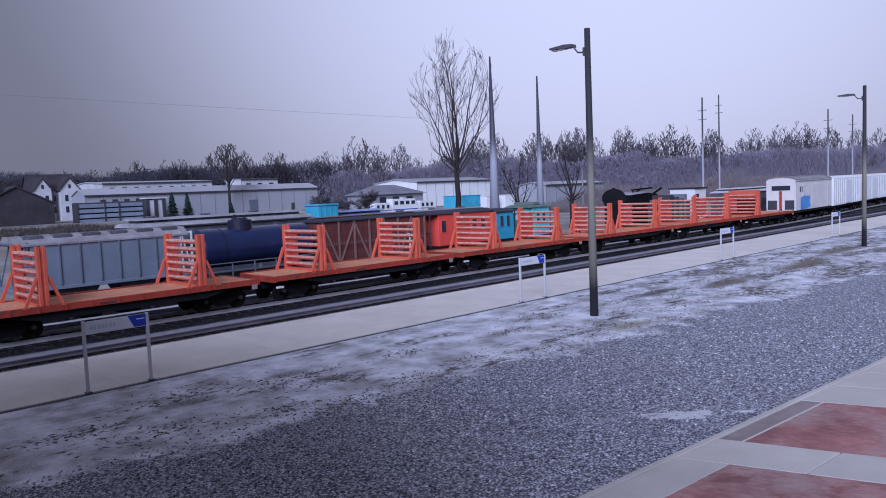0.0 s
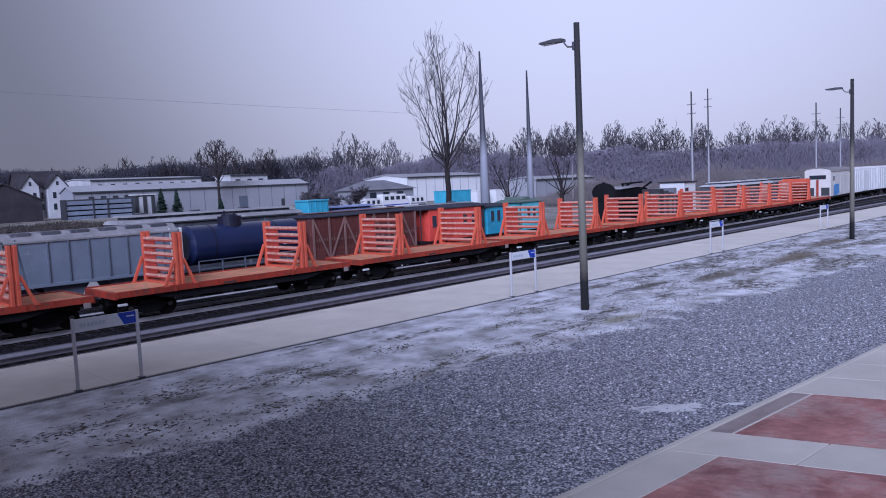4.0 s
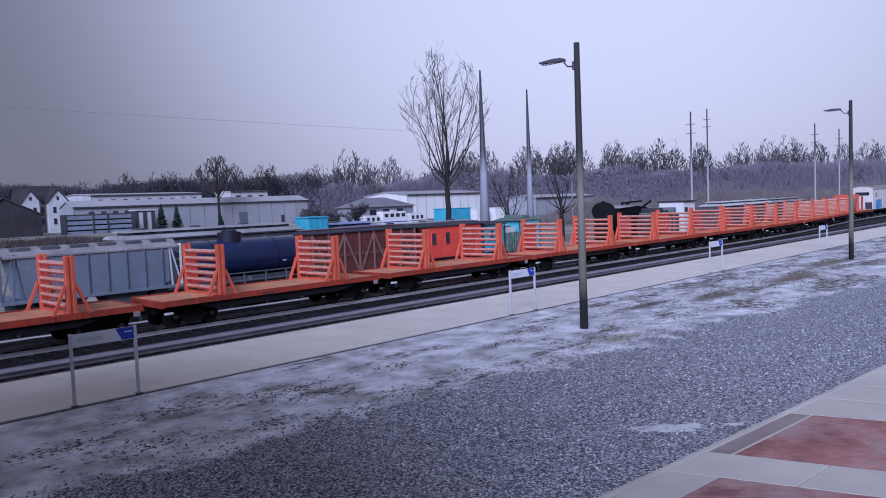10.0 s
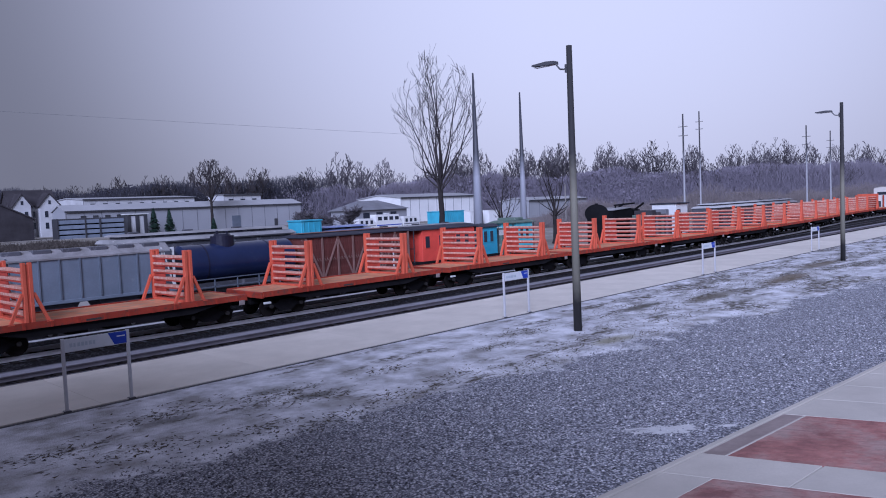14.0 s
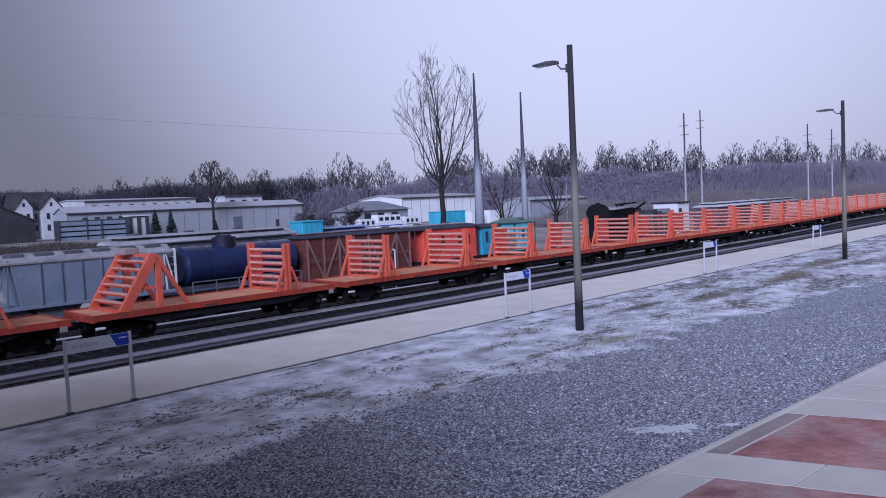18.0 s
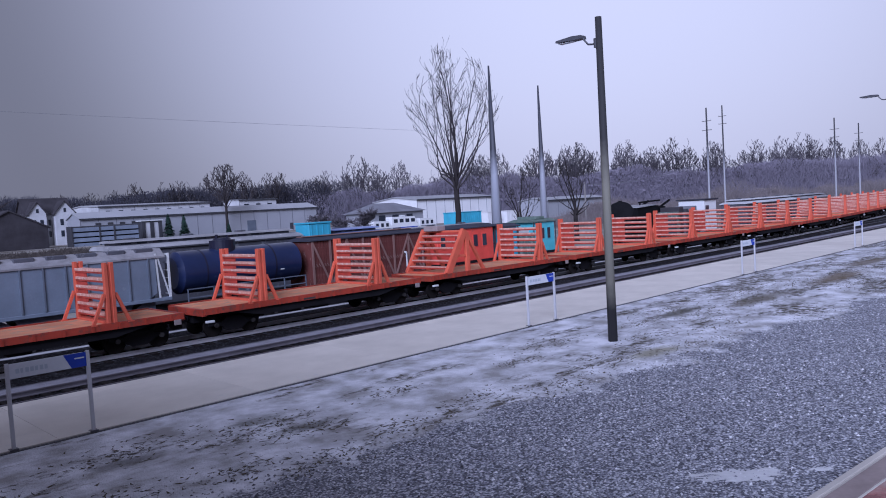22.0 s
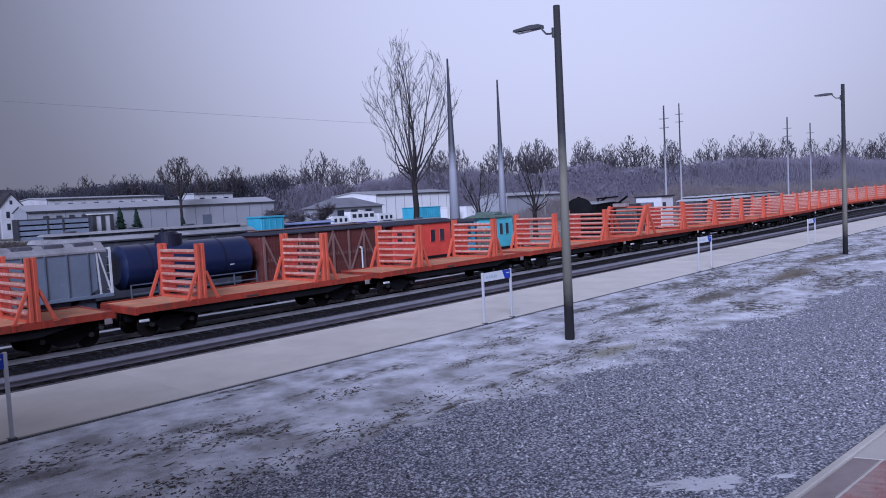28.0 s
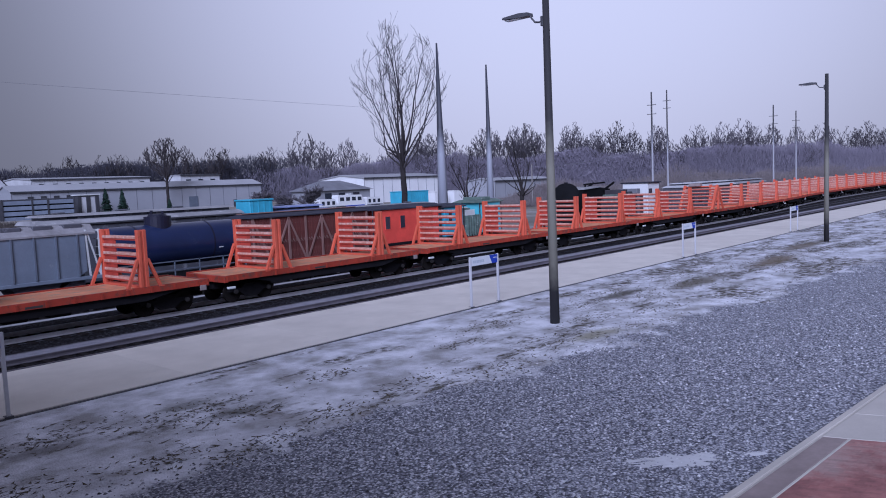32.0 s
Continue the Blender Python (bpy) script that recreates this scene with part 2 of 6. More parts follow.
M["bluegrey_wall"] = paint("blue_grey_metal_cladding", (0.33, 0.335, 0.375), 0.5, var=0.10, big=0.12)
M["roof_white"] = paint("frosted_flat_roof", (0.36, 0.36, 0.39), 0.8, var=0.12, big=0.1)
M["roof_grey"] = paint("grey_shingle_roof", (0.20, 0.20, 0.23), 0.85, var=0.25, big=0.3)
M["trim"] = paint("dark_trim", (0.05, 0.05, 0.06), 0.6, var=0.2)
M["glass"] = glass("dark_window_glass")
M["rubber"] = paint("tyre_rubber", (0.02, 0.02, 0.022), 0.9, var=0.2)
M["bark"] = paint("grey_brown_bark", (0.036, 0.031, 0.032), 0.95, var=0.35, big=0.5, fine=9)
M["twig"] = paint("grey_winter_twigs", (0.062, 0.054, 0.058), 0.95, var=0.3, big=0.3)
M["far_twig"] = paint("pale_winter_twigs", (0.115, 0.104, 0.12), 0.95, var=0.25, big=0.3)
M["conifer"] = paint("dark_spruce_needles", (0.025, 0.045, 0.035), 0.9, var=0.4)
M["dry_grass"] = paint("dead_grass", (0.11, 0.095, 0.075), 0.95, var=0.4, big=1.0)
M["edging"] = paint("worn_brown_edging", (0.31, 0.255, 0.25), 0.85, var=0.25, big=1.5)
M["coach_roof"] = paint("dull_grey_coach_roof", (0.30, 0.295, 0.315), 0.8, var=0.35, big=0.6, wear=(0.46, 0.45, 0.47), wear_at=0.56)
M["coach_side"] = paint("weathered_coach_side", (0.085, 0.085, 0.105), 0.6, var=0.35, big=0.6, wear=(0.24, 0.24, 0.27), wear_at=0.58)
M["lumber"] = paint("blue_grey_wrapped_lumber", (0.20, 0.23, 0.30), 0.6, var=0.25, big=0.5, wear=(0.33, 0.35, 0.40), wear_at=0.6)
M["barn"] = paint("dark_barn_boards", (0.055, 0.05, 0.058), 0.85, var=0.3, big=0.4)
M["snow"] = paint("thin_snow", (0.60, 0.60, 0.64), 0.8, var=0.12, big=2.0, wear=(0.47, 0.47, 0.50), wear_at=0.58)
M["graffiti"] = paint("pale_blue_spray_paint", (0.10, 0.30, 0.66), 0.45, var=0.25)


def woods_material(name, lo, hi):
    m, nt, b = nodes_of(name)
    v = coords(nt)
    geo = nt.nodes.new("ShaderNodeNewGeometry")
    c = ramp_node(nt, geo.outputs["Random Per Island"], (0.0, lo), (1.0, hi))
    c = mix_node(nt, math_node(nt, "MULTIPLY", noise_node(nt, v, 0.05, 4), 0.8), c, tuple(x * 0.75 for x in lo))
    nt.links.new(c, b.inputs["Base Color"])
    b.inputs["Roughness"].default_value = 0.95
    # thin twigs let half of the light pass on
    lit = nt.nodes.new("ShaderNodeBsdfTranslucent")
    nt.links.new(c, lit.inputs["Color"])
    both = nt.nodes.new("ShaderNodeMixShader")
    nt.links.new(b.outputs["BSDF"], both.inputs[1])
    nt.links.new(lit.outputs["BSDF"], both.inputs[2])
    nt.links.new(both.outputs["Shader"], next(n for n in nt.nodes if n.type == "OUTPUT_MATERIAL").inputs["Surface"])
    return m


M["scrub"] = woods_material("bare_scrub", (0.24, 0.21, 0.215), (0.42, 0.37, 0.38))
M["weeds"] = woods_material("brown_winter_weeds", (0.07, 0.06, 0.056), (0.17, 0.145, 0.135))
# darker left stand and paler right one: dim light and haze in the colour
M["dark_woods"] = woods_material("dim_light_woodland", (0.07, 0.069, 0.092), (0.118, 0.115, 0.152))
M["woods"] = woods_material("haze_toned_woodland", (0.31, 0.285, 0.355), (0.43, 0.395, 0.48))


def gravel_colour(nt, v):
    vor = nt.nodes.new("ShaderNodeTexVoronoi")
    vor.inputs["Scale"].default_value = 25
    vor.inputs["Randomness"].default_value = 1.0
    nt.links.new(v, vor.inputs["Vector"])
    sep = nt.nodes.new("ShaderNodeSeparateColor")
    nt.links.new(vor.outputs["Color"], sep.inputs["Color"])
    c = ramp_node(nt, sep.outputs["Red"], (0.0, (0.045, 0.045, 0.062)), (0.30, (0.19, 0.195, 0.245)), (0.60, (0.45, 0.455, 0.525)), (1.0, (0.79, 0.79, 0.85)))
    # shade between the stones, multiplied into their colour
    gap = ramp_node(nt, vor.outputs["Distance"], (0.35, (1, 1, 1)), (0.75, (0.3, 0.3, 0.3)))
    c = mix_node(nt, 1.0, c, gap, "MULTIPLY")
    return c, vor.outputs["Distance"]


def lot_material():
    """Loose gravel that gives way to frosted turf along a ragged line beside the platform."""
    m, nt, b = nodes_of("gravel_and_frosted_turf")
    v = coords(nt)
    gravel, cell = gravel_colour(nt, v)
    stain = noise_node(nt, v, 0.35, 5)
    gravel = mix_node(nt, math_node(nt, "MULTIPLY", stain, 0.4), gravel, (0.21, 0.21, 0.25))
    frost = ramp_node(nt, noise_node(nt, v, 0.9, 7, 0.62), (0.36, (0.33, 0.32, 0.33)), (0.48, (0.51, 0.51, 0.56)), (0.64, (0.75, 0.75, 0.82)))
    speck = ramp_node(nt, noise_node(nt, v, 11, 4, 0.7), (0.66, (1, 1, 1)), (0.74, (0.45, 0.43, 0.41)))
    frost = mix_node(nt, 1.0, frost, speck, "MULTIPLY")
    sep0 = nt.nodes.new("ShaderNodeSeparateXYZ")
    nt.links.new(v, sep0.inputs["Vector"])
    away = nt.nodes.new("ShaderNodeMapRange")
    away.inputs["From Min"].default_value, away.inputs["From Max"].default_value = 18, 40
    away.inputs["To Max"].default_value = 0.07
    nt.links.new(sep0.outputs["X"], away.inputs["Value"])
    stretch = nt.nodes.new("ShaderNodeMapping")
    stretch.inputs["Scale"].default_value = (0.45, 1.3, 1.0)
    nt.links.new(v, stretch.inputs["Vector"])
    bare = ramp_node(nt, math_node(nt, "ADD", noise_node(nt, stretch.outputs["Vector"], 0.40, 7, 0.68), away.outputs["Result"]), (0.55, (0, 0, 0)), (0.61, (1, 1, 1)))
    bare = mix_node(nt, bare, (0, 0, 0), ramp_node(nt, noise_node(nt, v, 3.4, 7, 0.78), (0.42, (0, 0, 0)), (0.54, (1, 1, 1))))
    frost = mix_node(nt, bare, frost, (0.085, 0.075, 0.06))
    # thawed spots of brown and olive turf
    torn = math_node(nt, "MULTIPLY", noise_node(nt, stretch.outputs["Vector"], 1.6, 9, 0.8), 2.0)
    for cx, cy, rx, ry, tone in ((42.5, 15.2, 4.2, 0.95, (0.16, 0.125, 0.085)), (33.7, 15.5, 3.0, 0.8, (0.13, 0.115, 0.09)), (29.2, 16.7, 2.2, 0.5, (0.10, 0.095, 0.085)), (22.1, 13.7, 1.6, 0.5, (0.30, 0.285, 0.22)),
                                 (11.0, 17.5, 0.9, 0.45, (0.10, 0.10, 0.085)), (11.5, 16.1, 1.0, 0.4, (0.09, 0.09, 0.08)), (7.9, 17.1, 0.9, 0.35, (0.11, 0.105, 0.10)), (50.5, 16.2, 4.0, 0.9, (0.14, 0.115, 0.085))):
        spot = nt.nodes.new("ShaderNodeMapping")
        spot.vector_type = "POINT"
        spot.inputs["Location"].default_value = (-cx / rx, -cy / ry, 0)
        spot.inputs["Scale"].default_value = (1 / rx, 1 / ry, 0)
        nt.links.new(v, spot.inputs["Vector"])
        size = nt.nodes.new("ShaderNodeVectorMath")
        size.operation = "LENGTH"
        nt.links.new(spot.outputs["Vector"], size.inputs[0])
        near = nt.nodes.new("ShaderNodeMapRange")
        near.inputs["From Min"].default_value, near.inputs["From Max"].default_value = 1.95, 1.40
        near.inputs["To Max"].default_value = 0.85 if rx > 1.2 else 0.6
        nt.links.new(math_node(nt, "ADD", size.outputs["Value"], torn), near.inputs["Value"])
        frost = mix_node(nt, near.outputs["Result"], frost, tone)
    sep = nt.nodes.new("ShaderNodeSeparateXYZ")
    nt.links.new(v, sep.inputs["Vector"])
    line = math_node(nt, "ADD", sep.outputs["Y"], math_node(nt, "MULTIPLY", sep.outputs["X"], 0.088))
    ragged = math_node(nt, "MULTIPLY", math_node(nt, "SUBTRACT", noise_node(nt, v, 0.55, 8, 0.66), 0.5), 5.2)
    side = math_node(nt, "SUBTRACT", math_node(nt, "ADD", line, ragged), 14.55)
    edge = nt.nodes.new("ShaderNodeMapRange")
    edge.inputs["From Min"].default_value, edge.inputs["From Max"].default_value = -0.18, 0.25
    nt.links.new(side, edge.inputs["Value"])
    nt.links.new(mix_node(nt, edge.outputs["Result"], gravel, frost), b.inputs["Base Color"])
    b.inputs["Roughness"].default_value = 0.9
    b.inputs["Specular IOR Level"].default_value = 0.15
    bump_node(nt, b, math_node(nt, "ADD", cell, noise_node(nt, v, 30, 3)), 0.5, 0.03)
    return m


def ballast_material():
    m, nt, b = nodes_of("dark_track_ballast")
    v = coords(nt)
    vor = nt.nodes.new("ShaderNodeTexVoronoi")
    vor.inputs["Scale"].default_value = 16
    nt.links.new(v, vor.inputs["Vector"])
    sep = nt.nodes.new("ShaderNodeSeparateColor")
    nt.links.new(vor.outputs["Color"], sep.inputs["Color"])
    c = ramp_node(nt, sep.outputs["Red"], (0.0, (0.005, 0.005, 0.007)), (0.7, (0.017, 0.016, 0.019)), (1.0, (0.075, 0.07, 0.08)))
    frost = ramp_node(nt, noise_node(nt, v, 1.2, 8, 0.7), (0.52, (0, 0, 0)), (0.66, (1, 1, 1)))
    sep2 = nt.nodes.new("ShaderNodeSeparateXYZ")
    nt.links.new(v, sep2.inputs["Vector"])
    mid = math_node(nt, "ABSOLUTE", math_node(nt, "SUBTRACT", sep2.outputs["Y"], 28.65))
    lane = nt.nodes.new("ShaderNodeMapRange")
    lane.inputs["From Min"].default_value, lane.inputs["From Max"].default_value = 0.95, 0.60
    nt.links.new(math_node(nt, "ADD", mid, math_node(nt, "MULTIPLY", noise_node(nt, v, 1.5, 5), 0.25)), lane.inputs["Value"])
    c = mix_node(nt, mix_node(nt, 0.05, (0, 0, 0), frost), c, (0.40, 0.40, 0.44))
    c = mix_node(nt, math_node(nt, "MULTIPLY", lane.outputs["Result"], math_node(nt, "ADD", noise_node(nt, v, 2.2, 7, 0.7), 0.3)), c, (0.35, 0.345, 0.40))
    for track in (31.87,):
        off = math_node(nt, "ABSOLUTE", math_node(nt, "SUBTRACT", sep2.outputs["Y"], track))
        off = math_node(nt, "ABSOLUTE", math_node(nt, "SUBTRACT", off, 0.80))
        drift = nt.nodes.new("ShaderNodeMapRange")
        drift.inputs["From Min"].default_value, drift.inputs["From Max"].default_value = 0.24, 0.14
        nt.links.new(math_node(nt, "ADD", off, math_node(nt, "MULTIPLY", noise_node(nt, v, 1.8, 5), 0.16)), drift.inputs["Value"])
        c = mix_node(nt, math_node(nt, "MULTIPLY", drift.outputs["Result"], 0.35), c, (0.36, 0.36, 0.40))
    far_mid = math_node(nt, "ABSOLUTE", math_node(nt, "SUBTRACT", sep2.outputs["Y"], 35.8))
    far_lane = nt.nodes.new("ShaderNodeMapRange")
    far_lane.inputs["From Min"].default_value, far_lane.inputs["From Max"].default_value = 0.5, 0.3
    nt.links.new(math_node(nt, "ADD", far_mid, math_node(nt, "MULTIPLY", noise_node(nt, v, 1.1, 5), 0.3)), far_lane.inputs["Value"])
    c = mix_node(nt, far_lane.outputs["Result"], c, (0.55, 0.55, 0.59))
    nt.links.new(c, b.inputs["Base Color"])
    b.inputs["Roughness"].default_value = 0.95
    b.inputs["Specular IOR Level"].default_value = 0.08
    bump_node(nt, b, vor.outputs["Distance"], 0.8, 0.04)
    return m


def field_material():
    m, nt, b = nodes_of("winter_field")
    v = coords(nt)
    c = ramp_node(nt, noise_node(nt, v, 0.06, 7, 0.65), (0.35, (0.16, 0.14, 0.11)), (0.5, (0.24, 0.22, 0.20)), (0.65, (0.46, 0.45, 0.47)))
    c = mix_node(nt, math_node(nt, "MULTIPLY", noise_node(nt, v, 1.4, 5), 0.7), c, (0.14, 0.12, 0.10))
    nt.links.new(c, b.inputs["Base Color"])
    b.inputs["Roughness"].default_value = 0.95
    bump_node(nt, b, noise_node(nt, v, 3, 5), 0.5, 0.1)
    return m


def paver_material(name="red_clay_pavers", single=False):
    m, nt, b = nodes_of(name)
    v = coords(nt)
    if single:
        moved = nt.nodes.new("ShaderNodeVectorMath")
        nt.links.new(v, moved.inputs[0])
        nt.links.new(nt.nodes.new("ShaderNodeObjectInfo").outputs["Location"], moved.inputs[1])
        v = moved.outputs["Vector"]
    c = ramp_node(nt, noise_node(nt, v, 1.1, 6), (0.32, (0.20, 0.085, 0.085)), (0.5, (0.32, 0.14, 0.13)), (0.68, (0.42, 0.20, 0.185)))
    dirt = ramp_node(nt, noise_node(nt, v, 0.55, 8, 0.7), (0.45, (0, 0, 0)), (0.60, (0.85, 0.85, 0.85)))
    c = mix_node(nt, dirt, c, (0.33, 0.245, 0.23))
    if single:
        place = nt.nodes.new("ShaderNodeObjectInfo")
        shade = place.outputs["Random"]
    else:
        shade = nt.nodes.new("ShaderNodeNewGeometry").outputs["Random Per Island"]
    t = ramp_node(nt, shade, (0.0, (0.86, 0.86, 0.86)), (1.0, (1.10, 1.07, 1.07)))
    c = mix_node(nt, 1.0, c, t, "MULTIPLY")
    nt.links.new(c, b.inputs["Base Color"])
    b.inputs["Roughness"].default_value = 0.8
    bump_node(nt, b, noise_node(nt, v, 60, 3), 0.3, 0.005)
    return m


M["lot"], M["ballast"], M["field"], M["pavers"] = lot_material(), ballast_material(), field_material(), paver_material()
M["paver_single"] = paver_material("red_clay_paver", True)


# ---- mesh tools ----
def box(bm, x0, x1, y0, y1, z0, z1, bevel=0.0, turn=None):
    r = bmesh.ops.create_cube(bm, size=1.0)
    m = Matrix.LocRotScale(((x0 + x1) / 2, (y0 + y1) / 2, (z0 + z1) / 2), turn, (x1 - x0, y1 - y0, z1 - z0))
    bmesh.ops.transform(bm, matrix=m, verts=r["verts"])
    if bevel:
        edges = list({e for v in r["verts"] for e in v.link_edges})
        bmesh.ops.bevel(bm, geom=edges, offset=bevel, segments=1, affect="EDGES")
    return bm


def beam(bm, a, b, w, h):
    """A squared bar from a to b, w wide across and h deep."""
    a, b = Vector(a), Vector(b)
    d = b - a
    q = d.to_track_quat("X", "Z")
    r = bmesh.ops.create_cube(bm, size=1.0)
    bmesh.ops.transform(bm, matrix=Matrix.LocRotScale((a + b) / 2, q, (d.length, w, h)), verts=r["verts"])
    return bm


def tube(bm, a, b, r0, r1=None, seg=10, caps=True):
    a, b = Vector(a), Vector(b)
    d = b - a
    r = bmesh.ops.create_cone(bm, cap_ends=caps, segments=seg, radius1=r0, radius2=r0 if r1 is None else r1, depth=d.length)
    bmesh.ops.transform(bm, matrix=Matrix.Translation((a + b) / 2) @ d.to_track_quat("Z", "Y").to_matrix().to_4x4(), verts=r["verts"])
    return bm


def prism(bm, pts, axis, lo, hi):
    """A closed outline (pairs) drawn out along an axis: 'x' takes (y, z) pairs, 'y' takes (x, z), 'z' takes (x, y)."""
    def at(p, k):
        return {"x": (k, p[0], p[1]), "y": (p[0], k, p[1]), "z": (p[0], p[1], k)}[axis]
    a = [bm.verts.new(at(p, lo)) for p in pts]
    b = [bm.verts.new(at(p, hi)) for p in pts]
    n = len(pts)
    bm.faces.new(a[::-1])
    bm.faces.new(b)
    for i in range(n):
        bm.faces.new((a[i], a[(i + 1) % n], b[(i + 1) % n], b[i]))
    return bm


def mesh_of(name, bm, material, smooth=False):
    bmesh.ops.recalc_face_normals(bm, faces=bm.faces)
    me = bpy.data.meshes.new(name)
    bm.to_mesh(me)
    bm.free()
    me.materials.append(material)
    if smooth:
        me.shade_smooth()
    return me


def part(name, bm, material, parent, label="", smooth=False):
    me = bm if isinstance(bm, bpy.types.Mesh) else mesh_of(name, bm, material, smooth)
    ob = new(name, me)
    ob.parent = parent
    if label:
        ob["label"] = label
    return ob


def thing(name, m, label, category, group="", kind=""):
    ob = new(name)
    ob.matrix_basis = m
    ob.empty_display_size = 0.3
    return tagged(ob, label, category, group, kind)


def B():
    return bmesh.new()


def soup(name, verts, faces, material):
    me = bpy.data.meshes.new(name)
    me.from_pydata(verts, [], faces)
    me.materials.append(material)
    return me


# ---- plan of the place, metres: x along the line, y across it ----
PLATFORM_BACK, PLATFORM_EDGE = 19.96, 24.66
NEAR_TRACK, TRAIN_TRACK, YARD_TRACK, BACK_TRACK = 26.55, 31.87, 38.75, 45.2
RAIL_Z, YARD_RAIL_Z = -0.20, -1.00
FAR_Z = 0.5


def ground_z(y):
    if y < PLATFORM_EDGE + 0.05:
        return -0.04
    stops = ((24.75, -0.42), (36.4, -0.42), (37.35, -1.20), (60, -1.20), (170, FAR_Z), (3000, FAR_Z))
    for (a, za), (b, zb) in zip(stops, stops[1:]):
        if y <= b:
            return za + (zb - za) * max(0, (y - a)) / (b - a)
    return FAR_Z


def build_ground():
    xs = [-1500, -600, -200, -80] + [-40 + 10 * i for i in range(25)] + [260, 400, 700, 1500, 3000]
    ys = [-1500, -400, -100, -40, -10, 0, 5, 10, 15, PLATFORM_BACK - 0.02, PLATFORM_EDGE, 24.75, 30, 36.4, 37.35, 42, 50, 60, 90, 130, 170, 260, 500, 1200, 3000]
    bm = B()
    grid = [[bm.verts.new((x, y + (2.4 if 36 < y < 38 and x > 115 else 0), ground_z(y))) for x in xs] for y in ys]
    for j in range(len(ys) - 1):
        for i in range(len(xs) - 1):
            f = bm.faces.new((grid[j][i], grid[j][i + 1], grid[j + 1][i + 1], grid[j + 1][i]))
            mid = (ys[j] + ys[j + 1]) / 2
            f.material_index = 0 if mid < PLATFORM_EDGE else 1 if mid < 50 else 2
    me = mesh_of("ground", bm, M["lot"])
    me.materials.append(M["ballast"])
    me.materials.append(M["field"])
    tagged(new("ground", me), "grey gravel, frosted turf, dark ballast and winter field", "ground", kind="structure")


def build_platform():
    top = thing("platform", pose(0, 0, 0), "long pale concrete station platform beside the near track", "platform", kind="structure")
    bm = B()
    box(bm, -60, 240, PLATFORM_BACK + 0.02, PLATFORM_EDGE - 0.06, -0.6, -0.045)
    part("platform_base", bm, M["concrete"], top)
    bm = B()
    box(bm, -2.497, 2.497, PLATFORM_BACK + 0.02, PLATFORM_EDGE - 0.604, -0.05, 0.0, 0.004)
    slab = mesh_of("slab", bm, M["concrete"])
    bm = B()
    box(bm, -2.497, 2.497, PLATFORM_EDGE - 0.60, PLATFORM_EDGE, -0.05, 0.002, 0.004)
    edge = mesh_of("edge_slab", bm, M["concrete"])
    for i in range(56):
        for name, me in (("slab", slab), ("edge_slab", edge)):
            part(name, me, None, top).location.x = -40 + 5 * i
    bm = B()
    box(bm, -60, 240, PLATFORM_BACK - 0.09, PLATFORM_BACK + 0.012, -0.3, -0.025)
    part("kerb_joint", bm, M["trim"], top, "dark joint along the back of the platform")


def swing(x):
    """How far the train's track lies aside of its straight line: a long easy curve, then straight on."""
    k = min(max(x - 70.0, 0.0), 36.0)
    side = 0.0016 * k * k
    k = min(max(x - 106.0, 0.0), 36.0)
    return side + 0.1152 * k - 0.0016 * k * k


def sweep(bm, outline, xs, aside):
    """A closed (y, z) outline drawn along x and moved aside step by step."""
    rings = [[bm.verts.new((x, y + aside(x), z)) for y, z in outline] for x in xs]
    n = len(outline)
    bm.faces.new(rings[0][::-1])
    bm.faces.new(rings[-1])
    for a, b in zip(rings, rings[1:]):
        for i in range(n):
            bm.faces.new((a[i], a[(i + 1) % n], b[(i + 1) % n], b[i]))
    return bm


def build_track(name, y, z, x0, x1, label, ties_as_parts, rail="rail_dull", aside=None):
    top = thing(name, pose(0, y, z), label, "railway track", kind="structure")
    for s in (-0.7525, 0.7525):
        bm = B()
        outline = [(s - 0.07, -0.17), (s + 0.07, -0.17), (s + 0.07, -0.15), (s + 0.012, -0.13), (s + 0.012, -0.045), (s + 0.036, -0.035),
                   (s + 0.036, 0), (s - 0.036, 0), (s - 0.036, -0.035), (s - 0.012, -0.045), (s - 0.012, -0.13), (s - 0.07, -0.15)]
        if aside:
            sweep(bm, outline, [x0] + [70 + 4 * i for i in range(19)] + [x1], aside)
        else:
            prism(bm, outline, "x", x0, x1)
        part("rail", bm, M[rail], top)
    n = int((x1 - x0) / 0.58)
    bm = B()
    box(bm, -0.115, 0.115, -1.3, 1.3, -0.34, -0.165, 0.012)
    tie = mesh_of("tie", bm, M["tie"])
    rest = []
    for i in range(n):
        x = x0 + 0.3 + 0.58 * i
        if ties_as_parts and 8 < x < 60:
            ob = part("tie", tie, None, top)
            ob.location = (x, random.uniform(-0.04, 0.04), random.uniform(-0.01, 0.01))
            ob.rotation_euler.z = random.uniform(-0.02, 0.02)
        else:
            rest.append(x)
    bm = B()
    for x in rest:
        y = aside(x) if aside else 0.0
        box(bm, x - 0.115, x + 0.115, y - 1.3, y + 1.3, -0.34, -0.165)
    part("tie_rows", bm, M["tie"], top)["kind"] = "stuff"


